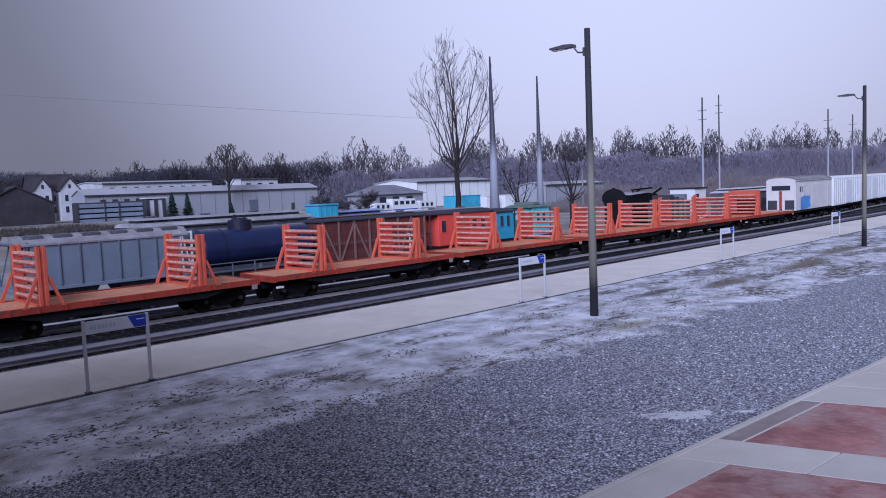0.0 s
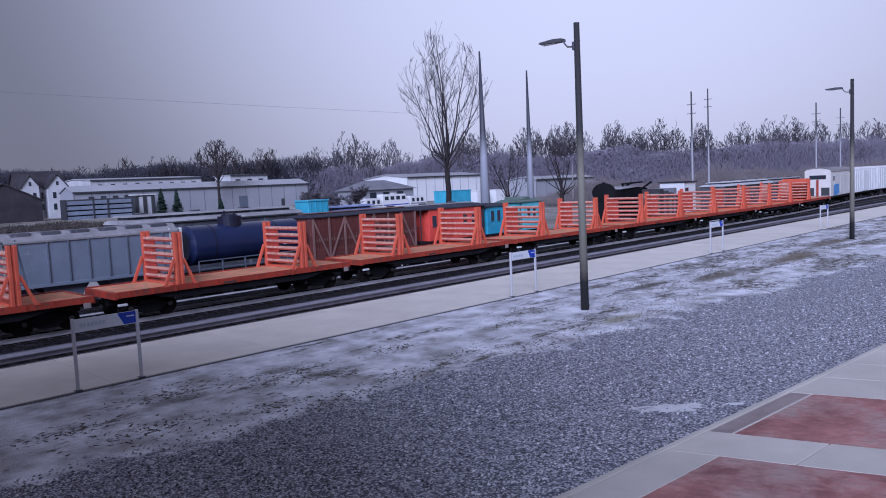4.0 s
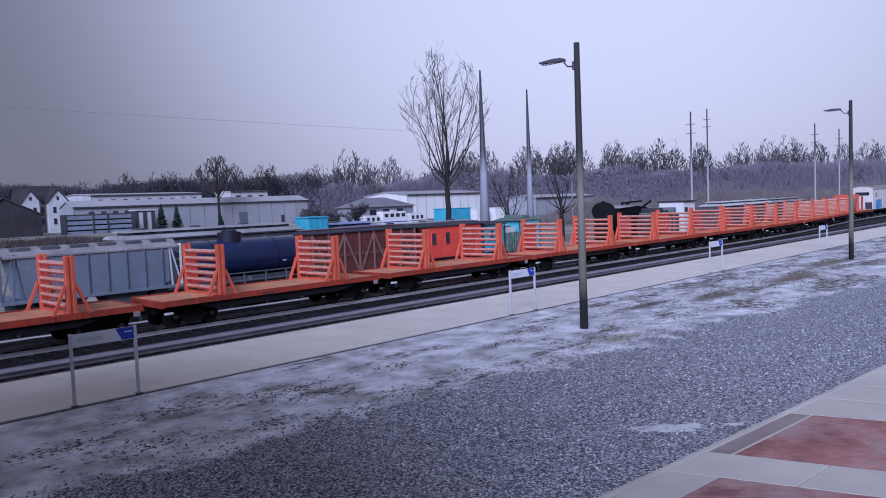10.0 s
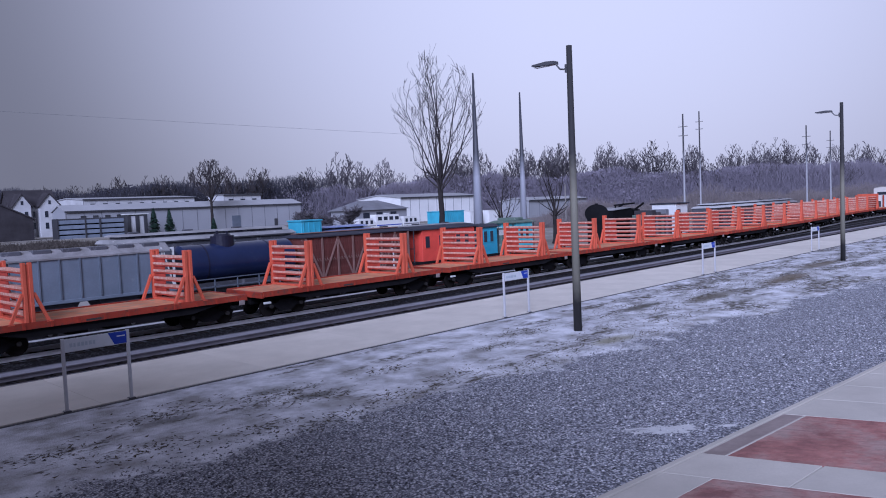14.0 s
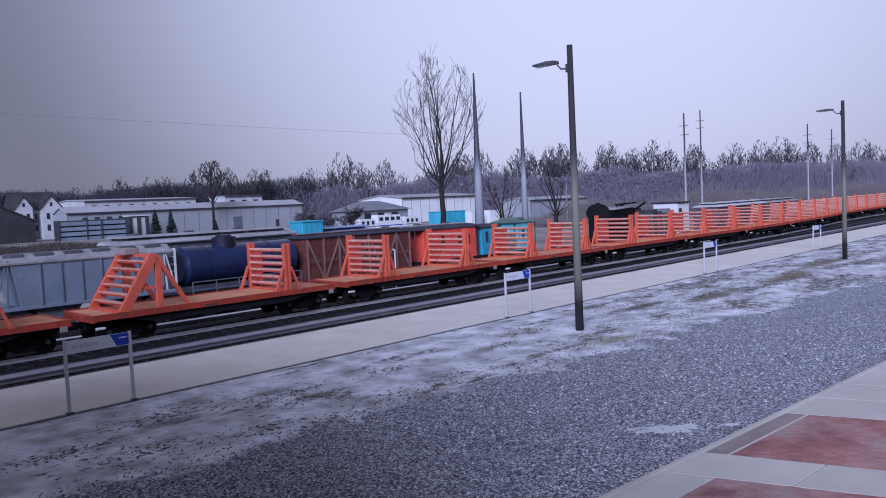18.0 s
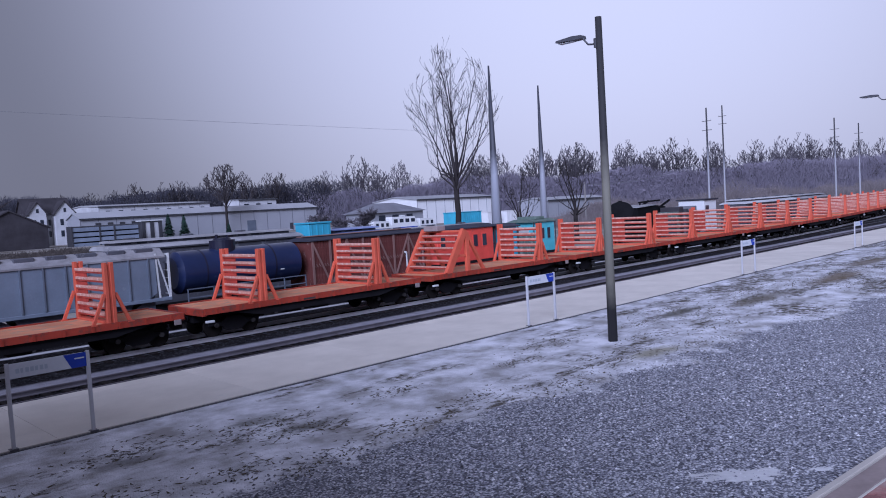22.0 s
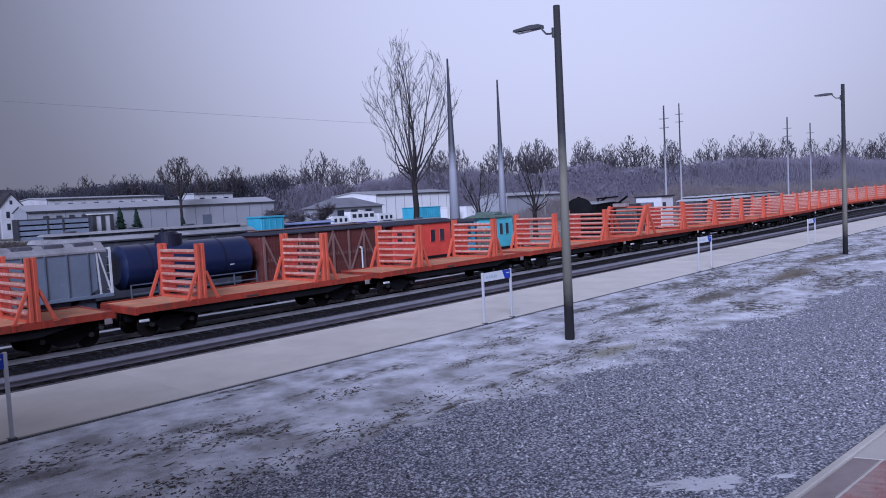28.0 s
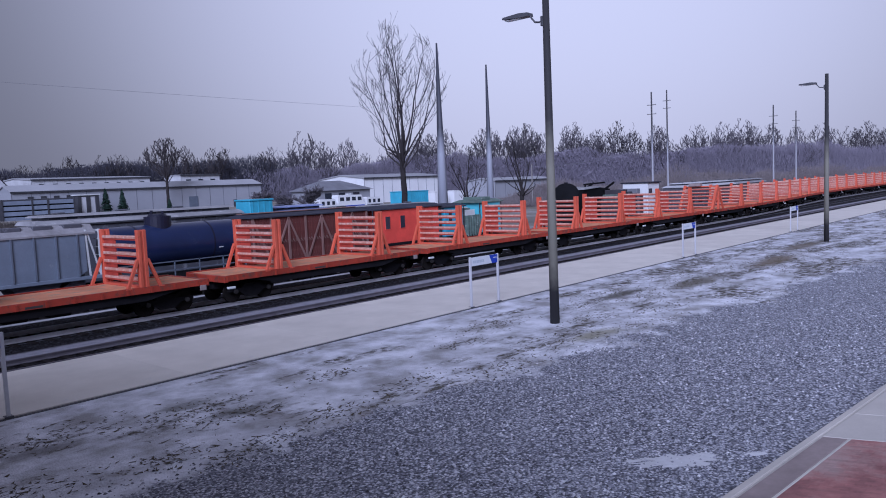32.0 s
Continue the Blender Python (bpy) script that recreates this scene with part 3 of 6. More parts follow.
def build_pavement():
    """The station walk: concrete bands with red paver panels between them, set askew to the line."""
    walk_top = thing("pavement", pose(0, 0, 0), "concrete station walk with red paver panels", "pavement", kind="structure")
    o = Vector((13.06, 6.40, 0))
    along = Vector((1, -0.075, 0)).normalized()
    across = Vector((0.32, -1, 0)).normalized()

    def at(a, b, z):
        p = o + along * a + across * b
        return (p.x, p.y, z)

    def slab(name, a0, a1, b0, b1, z0, z1, mat, label=""):
        bm = B()
        q = [(a0, b0), (a1, b0), (a1, b1), (a0, b1)]
        lo = [bm.verts.new(at(a, b, z0)) for a, b in q]
        hi = [bm.verts.new(at(a, b, z1)) for a, b in q]
        bm.faces.new(lo[::-1])
        bm.faces.new(hi)
        for i in range(4):
            bm.faces.new((lo[i], lo[(i + 1) % 4], hi[(i + 1) % 4], hi[i]))
        bmesh.ops.bevel(bm, geom=bm.edges[:], offset=0.008, segments=1, affect="EDGES")
        return part(name, bm, mat, walk_top, label)

    slab("walk_base", -14, 60, 0.03, 11, -0.2, -0.012, M["walk_concrete"])
    slab("kerb_band", -14, 60, 0.0, 0.12, -0.1, 0.022, M["walk_concrete"], "pale concrete edging")
    panels = [(-1.46 - 4.65 * k - 3.0, -1.46 - 4.65 * k) for k in (0, 1, 2)] + [(-0.12, 3.22), (14.5, 17.7), (21.0, 24.2)]
    prev = -14.0
    for a0, a1 in sorted(panels):
        if a0 - prev > 0.3:
            n = max(1, round((a0 - prev) / 1.6))
            for i in range(n):
                w = (a0 - prev) / n
                for b0 in (0.18, 2.2, 4.2, 6.2):
                    slab("slab", prev + w * i + 0.006, prev + w * (i + 1) - 0.006, b0, b0 + 1.985, -0.1, 0.02, M["walk_concrete"])
        prev = a1
    verts, faces = [], []
    bm = B()
    q = [bm.verts.new(Vector(at(u, w, z)) - o) for z in (-0.03, 0.016) for u, w in ((0.002, 0.002), (0.098, 0.002), (0.098, 0.198), (0.002, 0.198))]
    for f in ((4, 5, 6, 7), (0, 1, 5, 4), (1, 2, 6, 5), (2, 3, 7, 6), (3, 0, 4, 7)):
        bm.faces.new([q[i] for i in f])
    paver = mesh_of("paver", bm, M["paver_single"])
    for a0, a1 in panels:
        inset = 1.02 if a0 < -1 else 0.62
        if a0 < -1:
            slab("panel_edging", a0, a1, 0.18, 1.015, -0.1, 0.02, M["walk_concrete"])
        else:
            slab("panel_edging", a0, a1, 0.18, 0.56, -0.1, 0.016, M["edging"], "worn grey-brown paver edging")
            slab("panel_strip", a0, a1, 0.565, 0.615, -0.1, 0.018, M["walk_concrete"], "thin pale strip")
        a = a0
        row = 0
        while a < a1 - 0.02:
            b = inset - (0.1 if row % 2 else 0)
            while b < 8.19:
                bb0, bb1 = max(b, inset), min(b + 0.2, 8.2)
                if -1 < a0 < 1 and a < 2.0 and b < 3.55 and bb0 == b:
                    p = at(a, b, 0)
                    part("paver", paver, None, walk_top).location = (p[0], p[1], random.uniform(-0.002, 0.003))
                    b += 0.2
                    continue
                k = len(verts)
                z = 0.016 + random.uniform(-0.002, 0.003)
                q = [(a + 0.002, bb0 + 0.002), (min(a + 0.1, a1) - 0.002, bb0 + 0.002), (min(a + 0.1, a1) - 0.002, bb1 - 0.002), (a + 0.002, bb1 - 0.002)]
                verts += [at(u, w, -0.02) for u, w in q] + [at(u, w, z) for u, w in q]
                faces += [(k + 4, k + 5, k + 6, k + 7)] + [(k + i, k + (i + 1) % 4, k + 4 + (i + 1) % 4, k + 4 + i) for i in range(4)]
                b += 0.2
            a += 0.1
            row += 1
    part("pavers", soup("pavers", verts, faces, M["pavers"]), None, walk_top, "small red clay pavers")["kind"] = "stuff"


def build_shade_block():
    """An unseen building added to shade the left of the ground: plain brick walls that close the place on that side."""
    top = thing("station_building", pose(-17, 7.4, 0), "unseen plain brick building added to shade the left ground", "building", kind="structure")
    w, d, h = 15.2, 9.0, 12.2
    for name, x0, x1, y0, y1 in (("wall", -w, w, -d, -d + 0.35), ("wall", -w, w, d - 0.35, d), ("wall", -w, -w + 0.35, -d + 0.352, d - 0.352), ("wall", w - 0.35, w, -d + 0.352, d - 0.352)):
        bm = B()
        box(bm, x0, x1, y0, y1, -0.2, h)
        part(name, bm, M["brick_wall"], top)
    bm = B()
    box(bm, -w + 0.36, w - 0.36, -d + 0.36, d - 0.36, h - 0.6, h - 0.35)
    part("roof", bm, M["roof_dark"], top)
    bm = B()
    for x0, x1, y0, y1 in ((-w - 0.06, w + 0.06, -d - 0.06, -d + 0.41), (-w - 0.06, w + 0.06, d - 0.41, d + 0.06), (-w - 0.06, -w + 0.41, -d + 0.42, d - 0.42), (w - 0.41, w + 0.06, -d + 0.42, d - 0.42)):
        box(bm, x0, x1, y0, y1, h + 0.002, h + 0.14, 0.01)
    part("coping", bm, M["concrete"], top, "pale concrete coping")


# ---- station things ----
def build_signs():
    first = None
    for x in (7.436, 24.762, 43.097, 61.586):
        m = pose(x, PLATFORM_BACK + 0.05, 0)
        if first:
            copy_thing(first, m)
            continue
        first = thing("station_sign", m, "white two-post station name sign with a blue end", "sign", "station signs")
        for s in (-0.82, 0.82):
            bm = B()
            box(bm, s - 0.038, s + 0.038, -0.038, 0.038, -0.1, 1.84, 0.006)
            p = part("post", bm, M["white_post"], first)
            bm = B()
            box(bm, s - 0.085, s + 0.085, -0.085, 0.085, -0.045, 0.012, 0.004)
            part("base_plate", bm, M["lamp_grey"], p)
        bm = B()
        box(bm, -0.78, 0.78, -0.02, 0.02, 1.50, 1.82, 0.004)
        panel = part("panel", bm, M["sign_white"], first)
        bm = B()
        prism(bm, [(0.30, 1.82), (0.78, 1.82), (0.78, 1.50), (0.46, 1.50)], "y", -0.026, -0.021)
        part("blue_field", bm, M["sign_blue"], panel, "deep blue slanted field")
        bm = B()
        for i, w in enumerate((0.07, 0.05, 0.07, 0.07, 0.06, 0.07, 0.06)):
            box(bm, -0.66 + 0.095 * i, -0.66 + 0.095 * i + w, -0.026, -0.021, 1.60, 1.70)
        part("lettering", bm, M["sign_text"], panel, "grey unreadable lettering")
        bm = B()
        prism(bm, [(0.52, 1.72), (0.74, 1.72), (0.74, 1.69), (0.535, 1.69)], "y", -0.031, -0.027)
        part("mark", bm, M["sign_white"], panel, "thin white stripe")


def build_lamps():
    first = None
    for x, turn in ((22.964, 0), (53.683, 0)):
        m = pose(x, 15.73, 0, 0, 0, turn)
        if first:
            copy_thing(first, m)
            continue
        first = thing("street_lamp", m, "tall wooden lamp pole, backlit contrast toned into its dark ends", "street lamp", "platform lamps")
        bm = B()
        tube(bm, (0, 0, -0.2), (0, 0, 10.31), 0.155, 0.105, 14)
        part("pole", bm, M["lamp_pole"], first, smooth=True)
        bm = B()
        pts = [(0, 0.10, 9.55), (0, 0.25, 9.50), (0, 0.42, 9.53), (0, 0.55, 9.68), (0, 0.62, 9.78)]
        for a, b in zip(pts, pts[1:]):
            tube(bm, a, b, 0.03, 0.03, 8)
        part("arm", bm, M["lamp_grey"], first)
        bm = B()
        box(bm, -0.09, 0.09, 0.08, 0.16, 9.36, 9.66, 0.01)
        part("bracket", bm, M["lamp_grey"], first)
        bm = B()
        prism(bm, [(0.58, 9.74), (0.60, 9.85), (0.95, 9.88), (1.58, 9.84), (1.60, 9.78), (0.9, 9.74)], "x", -0.15, 0.15)
        head = part("head", bm, M["lamp_grey"], first, "flat grey lamp head")
        bm = B()
        box(bm, -0.11, 0.11, 0.95, 1.52, 9.725, 9.738)
        part("lens", bm, M["frame_white"], head)


# ---- the moving rail train ----
CAR = 12.6
DECK = 1.25
WHEEL_R = 0.42


def build_truck(parent, x):
    bm = B()
    box(bm, x - 0.18, x + 0.18, -1.0, 1.0, 0.42, 0.72, 0.02)
    truck = part("truck", bm, M["under"], parent)
    for s in (-1.02, 1.02):
        bm = B()
        prism(bm, [(x - 1.15, 0.50), (x - 1.15, 0.62), (x - 0.55, 0.62), (x - 0.35, 0.78), (x + 0.35, 0.78), (x + 0.55, 0.62), (x + 1.15, 0.62), (x + 1.15, 0.50), (x + 0.6, 0.44), (x + 0.3, 0.22), (x - 0.3, 0.22), (x - 0.6, 0.44)], "y", s - 0.07, s + 0.07)
        part("side_frame", bm, M["under"], truck)
    for dx in (-0.84, 0.84):
        bm = B()
        tube(bm, (0, -0.9, 0), (0, 0.9, 0), 0.075, seg=8)
        for s in (-0.76, 0.76):
            tube(bm, (0, s - 0.06, 0), (0, s + 0.06, 0), WHEEL_R, seg=20)
        part("wheelset", bm, M["wheel"], truck).location = (x + dx, 0, WHEEL_R)
        for s in (-1.13, 1.13):
            bm = B()
            tube(bm, (x + dx, s - 0.05, 0.50), (x + dx, s + 0.05, 0.50), 0.095, seg=10)
            part("bearing", bm, M["bearing"], truck)


def build_rack(parent, x):
    """A rail rack: two braced posts with six slats between them across the car."""
    bm = B()
    box(bm, x - 0.16, x + 0.16, -1.54, 1.54, DECK, DECK + 0.09, 0.01)
    rack = part("rack", bm, M["orange"], parent)
    for i in range(6):
        z = DECK + 0.22 + 0.325 * i
        bm = B()
        box(bm, x - 0.14, x + 0.14, -1.48, 1.48, z, z + 0.06, 0.008)
        part("slat", bm, M["orange_dark"], rack)
        bm = B()
        box(bm, x - 0.16, x + 0.16, -1.45, 1.45, z + 0.062, z + 0.168, 0.014)
        part("roller", bm, M["slat_top"], rack)
        if i < 5:
            bm = B()
            box(bm, x - 0.1, x - 0.06, 0.42, 1.45, z + 0.17, z + 0.32, 0.006)
            part("stop_plate", bm, M["orange_dark"], rack, "dark red stop plate")
    for s in (-1, 1):
        bm = B()
        for dx in (-0.11, 0.11):
            box(bm, x + dx - 0.065, x + dx + 0.065, s * 1.55 - 0.11, s * 1.55 + 0.11, DECK, DECK + 2.26, 0.012)
        box(bm, x - 0.05, x + 0.05, s * 1.55 - 0.07, s * 1.55 + 0.07, DECK, DECK + 2.2)
        part("post", bm, M["orange"], rack)
        for d in (-1, 1):
            bm = B()
            beam(bm, (x + d * 0.2, s * 1.57, DECK + 1.12), (x + d * 0.66, s * 1.57, DECK + 0.02), 0.14, 0.10)
            part("brace", bm, M["orange"], rack)
            bm = B()
            box(bm, x + d * 0.66 - 0.12, x + d * 0.66 + 0.12, s * 1.57 - 0.12, s * 1.57 + 0.12, DECK, DECK + 0.04, 0.005)
            part("foot", bm, M["orange"], rack)


def build_a_rack(parent, x):
    """The end rack: slats on two sloping legs, propped from behind like an A."""
    bm = B()
    box(bm, x - 1.75, x - 1.40, -1.54, 1.54, DECK, DECK + 0.09, 0.01)
    rack = part("rack", bm, M["orange"], parent, "A-shaped end rack with sloping slats")
    foot, apex = x - 1.55, x - 0.15
    for i in range(6):
        k = (0.25 + 0.325 * i) / 2.2
        cx, z = foot + (apex - foot) * k, DECK + 0.25 + 0.325 * i
        bm = B()
        box(bm, cx - 0.12, cx + 0.12, -1.48, 1.48, z, z + 0.075, 0.008)
        part("slat", bm, M["orange_dark"], rack)
        bm = B()
        box(bm, cx - 0.14, cx + 0.14, -1.45, 1.45, z + 0.076, z + 0.14, 0.012)
        part("roller", bm, M["slat_top"], rack)
    for s in (-1.55, 1.55):
        bm = B()
        beam(bm, (foot, s, DECK), (apex, s, DECK + 2.25), 0.22, 0.36)
        part("leg", bm, M["orange"], rack)
        bm = B()
        box(bm, x - 0.13, x + 0.13, s - 0.09, s + 0.09, DECK, DECK + 2.15, 0.012)
        part("post", bm, M["orange"], rack)
        bm = B()
        beam(bm, (x, s, DECK + 2.1), (x + 1.25, s, DECK), 0.16, 0.16)
        part("prop", bm, M["orange"], rack)
        bm = B()
        beam(bm, (foot + 0.65, s, DECK + 0.9), (x, s, DECK + 0.9), 0.10, 0.12)
        part("tie_bar", bm, M["orange"], rack)
    bm = B()
    box(bm, x - 0.75, x - 0.1, -0.1, 1.0, DECK + 2.24, DECK + 2.52, 0.03)
    part("winch_box", bm, M["edging"], rack, "small brown box on the top beam")
    bm = B()
    box(bm, x - 0.35, x + 0.1, -1.52, 1.52, DECK + 2.14, DECK + 2.25, 0.01)
    part("top_beam", bm, M["orange"], rack)


def build_flatcar_base(name, label):
    car = thing(name, pose(0, 0, 0), label, "flatcar", "rail train flatcars")
    half = CAR / 2 - 0.45
    bm = B()
    box(bm, -half, half, -1.56, 1.56, DECK - 0.08, DECK, 0.01)
    part("deck", bm, M["deck"], car, "dusty orange steel deck")
    for s in (-1, 1):
        bm = B()
        prism(bm, [(-half, DECK - 0.20), (-half, DECK + 0.05), (half, DECK + 0.05), (half, DECK - 0.20)], "y", s * 1.62 - 0.055, s * 1.62 + 0.055)
        part("side_sill", bm, M["orange_sill"], car)
        bm = B()
        prism(bm, [(-half + 1.0, DECK - 0.20), (half - 1.0, DECK - 0.20), (half - 2.6, DECK - 0.52), (-half + 2.6, DECK - 0.52)], "y", s * 1.50 - 0.05, s * 1.50 + 0.05)
        part("lower_sill", bm, M["under"], car)
        bm = B()
        box(bm, -0.05, 0.05, s * 1.685 - 0.018, s * 1.685 + 0.018, DECK - 0.2, DECK + 0.02)
        pocket = mesh_of("stake_pocket", bm, M["orange_sill"])
        for i in range(12):
            part("stake_pocket", pocket, None, car).location.x = -half + 0.5 + i * (2 * half - 1.0) / 11
        bm = B()
        box(bm, -1.2, -0.62, min(s * 1.676, s * 1.682), max(s * 1.676, s * 1.682), DECK - 0.17, DECK - 0.09)
        part("stencil", bm, M["bearing"], car, "pale unreadable stencil marks")
    bm = B()
    box(bm, -half + 0.1, half - 0.1, -0.35, 0.35, 0.62, DECK - 0.09)
    part("centre_sill", bm, M["under"], car)
    for s in (-1, 1):
        bm = B()
        box(bm, s * half - 0.09, s * half + 0.09, -1.57, 1.57, DECK - 0.26, DECK + 0.02, 0.012)
        part("end_sill", bm, M["orange_sill"], car)
        bm = B()
        box(bm, min(s * half, s * (half + 0.46)), max(s * half, s * (half + 0.46)), -0.12, 0.12, 0.72, 0.92, 0.02)
        box(bm, s * (half + 0.30) - 0.16, s * (half + 0.30) + 0.16, -0.20, 0.20, 0.66, 0.98, 0.04)
        part("coupler", bm, M["under"], car)
        bm = B()
        if s > 0:
            box(bm, half - 0.42, half - 0.14, -1.72, -1.68, DECK - 0.40, DECK - 0.19, 0.01)
            part("end_plate", bm, M["edging"], car, "pale weathered plate below the sill")
        else:
            box(bm, -half + 0.05, -half + 0.42, -1.60, -1.46, 0.70, 0.80, 0.02)
            part("step", bm, M["frame_white"], car, "white corner step")
        build_truck(car, s * (half - 1.55))
    for dx, nm in ((-1.3, "air_tank"), (0.2, "brake_cylinder")):
        bm = B()
        box(bm, dx - 0.4, dx + 0.4, -1.0, -0.5, 0.55, 0.95, 0.03)
        part(nm, bm, M["under"], car)
    return car


TRAIN = []


def train_pose(x):
    return pose(x, TRAIN_TRACK + swing(x), RAIL_Z, 0, 0, math.degrees(math.atan2(swing(x + 3) - swing(x - 3), 6)))


def build_train():
    plain = build_flatcar_base("flatcar", "orange flatcar with two braced slatted rail racks")
    build_rack(plain, -CAR / 4)
    build_rack(plain, CAR / 4)
    odd = build_flatcar_base("flatcar", "orange flatcar with one A-shaped and one upright rail rack")
    build_a_rack(odd, -CAR / 4)
    build_rack(odd, CAR / 4)
    lead = build_flatcar_base("flatcar", "orange lead flatcar with one rail rack and a solid bulkhead")
    build_rack(lead, -CAR / 4)
    bm = B()
    box(bm, -2.60, -2.52, -1.5, 1.5, DECK, DECK + 2.42, 0.01)
    bulkhead = part("bulkhead", bm, M["orange"], lead, "solid orange steel bulkhead")
    for k in range(5):
        bm = B()
        y = -1.4 + 0.7 * k
        box(bm, -2.515, -2.30, y - 0.1, y + 0.1, DECK, DECK + 2.42, 0.01)
        part("stiffener", bm, M["orange"], bulkhead)
    used = False
    for i in range(-14, 6):
        x = 11.88 + CAR * i
        if i == -6:
            odd.matrix_basis = train_pose(x)
            TRAIN.append((odd, x))
        elif i == 5:
            lead.matrix_basis = train_pose(x)
            TRAIN.append((lead, x))
        elif not used:
            plain.matrix_basis = train_pose(x)
            TRAIN.append((plain, x))
            used = True
        else:
            TRAIN.append((copy_thing(plain, train_pose(x)), x))
    build_lead_cars()


def build_lead_cars():
    # a white equipment car with windows in its end, then two long white boxcars
    x0 = 11.88 + CAR * 5 + CAR / 2 + 0.1
    n = 13.4
    car = thing("service_car", train_pose(x0 + n / 2), "white rail service car with dark end windows and blue spray paint", "rail car", "lead cars")
    h = n / 2
    bm = B()
    prism(bm, [(-1.5, 1.2), (1.5, 1.2), (1.5, 4.42), (1.2, 4.62), (0.4, 4.74), (-0.4, 4.74), (-1.2, 4.62), (-1.5, 4.42)], "x", -h + 0.5, h)
    part("body", bm, M["cream_wall"], car)
    for y in (-1.53, 1.53):
        bm = B()
        box(bm, -h + 0.45, h, y - 0.025, y + 0.025, 4.22, 4.34, 0.005)
        part("gutter", bm, M["edging"], car, "rusty brown gutter below the roof")
    bm = B()
    prism(bm, [(-1.56, 4.45), (-1.24, 4.68), (-0.4, 4.81), (0.4, 4.81), (1.24, 4.68), (1.56, 4.45), (1.2, 4.63), (0.4, 4.75), (-0.4, 4.75), (-1.2, 4.63)], "x", -h + 0.4, h + 0.05)
    part("roof", bm, M["hopper_roof"], car)
    bm = B()
    box(bm, -h + 0.1, h, -1.5, 1.5, 0.95, 1.195, 0.02)
    part("underframe", bm, M["under"], car)
    for y0, y1, z0, z1, nm in ((-0.95, 0.95, 3.35, 3.85, "end_window"), (-1.35, -0.4, 1.3, 2.3, "end_vent"), (0.4, 1.35, 1.3, 2.3, "end_vent")):
        bm = B()
        box(bm, -h + 0.47, -h + 0.505, y0, y1, z0, z1, 0.01)
        part(nm, bm, M["glass"] if nm == "end_window" else M["trim"], car)
    bm = B()
    box(bm, -h + 0.36, -h + 0.46, -0.12, 0.12, 1.2, 3.3, 0.01)
    part("end_post", bm, M["orange_sill"], car, "dark red post on the end")
    for x, w in ((-h + 3.1, 0.9), (-h + 7.0, 2.2), (h - 1.3, 0.9)):
        bm = B()
        box(bm, x - w / 2, x + w / 2, -1.535, -1.503, 1.35, 3.9, 0.01)
        part("side_door", bm, M["cream_wall"], car)
    for x in (-h + 2.0, -h + 2.6):
        bm = B()
        box(bm, x - 0.16, x + 0.16, -1.53, -1.503, 3.1, 3.7, 0.01)
        part("side_window", bm, M["glass"], car)
    bm = B()
    prism(bm, [(-h + 2.0, 1.22), (-h + 2.1, 2.55), (-h + 3.2, 2.7), (-h + 5.2, 2.62), (-h + 5.0, 2.0), (-h + 5.4, 1.5), (-h + 4.2, 1.3)], "y", -1.548, -1.539)
    part("spray_paint", bm, M["graffiti"], car, "pale blue spray paint")
    for s in (-1, 1):
        build_truck(car, s * (h - 1.9))
        bm = B()
        box(bm, s * (h + 0.1) - 0.35, s * (h + 0.1) + 0.35, -0.15, 0.15, 0.72, 0.95, 0.03)
        part("coupler", bm, M["under"], car)
    TRAIN.append((car, x0 + n / 2))
    x1 = x0 + n + 0.9
    n = 15.2
    h = n / 2
    first = None
    for k in range(3):
        x = x1 + h + k * (n + 0.9)
        if first:
            TRAIN.append((copy_thing(first, train_pose(x)), x))
            continue
        first = thing("boxcar", train_pose(x), "long plain white boxcar with ribbed sides", "boxcar", "lead boxcars")
        bm = B()
        prism(bm, [(-1.5, 1.1), (1.5, 1.1), (1.5, 4.35), (0.6, 4.62), (-0.6, 4.62), (-1.5, 4.35)], "x", -h, h)
        part("body", bm, M["white_wall"], first)
        for i in range(14):
            bx = -h + 0.6 + i * (n - 1.2) / 13
            bm = B()
            box(bm, bx - 0.05, bx + 0.05, -1.56, -1.5, 1.2, 4.25)
            part("rib", bm, M["frame_white"], first)
        bm = B()
        box(bm, -1.6, 1.6, -1.60, -1.565, 1.2, 4.1, 0.01)
        part("side_door", bm, M["white_wall"], first)
        bm = B()
        box(bm, -h, h, -1.4, 1.4, 0.85, 1.095, 0.02)
        part("underframe", bm, M["under"], first)
        for s in (-1, 1):
            build_truck(first, s * (h - 1.9))
            bm = B()
            box(bm, s * (h + 0.2) - 0.3, s * (h + 0.2) + 0.3, -0.15, 0.15, 0.72, 0.95, 0.03)
            part("coupler", bm, M["under"], first)
        TRAIN.append((first, x))


# ---- museum row behind the train ----
def yard(name, x, label, category, y=YARD_TRACK, z=YARD_RAIL_Z):
    return thing(name, pose(x, y, z), label, category)


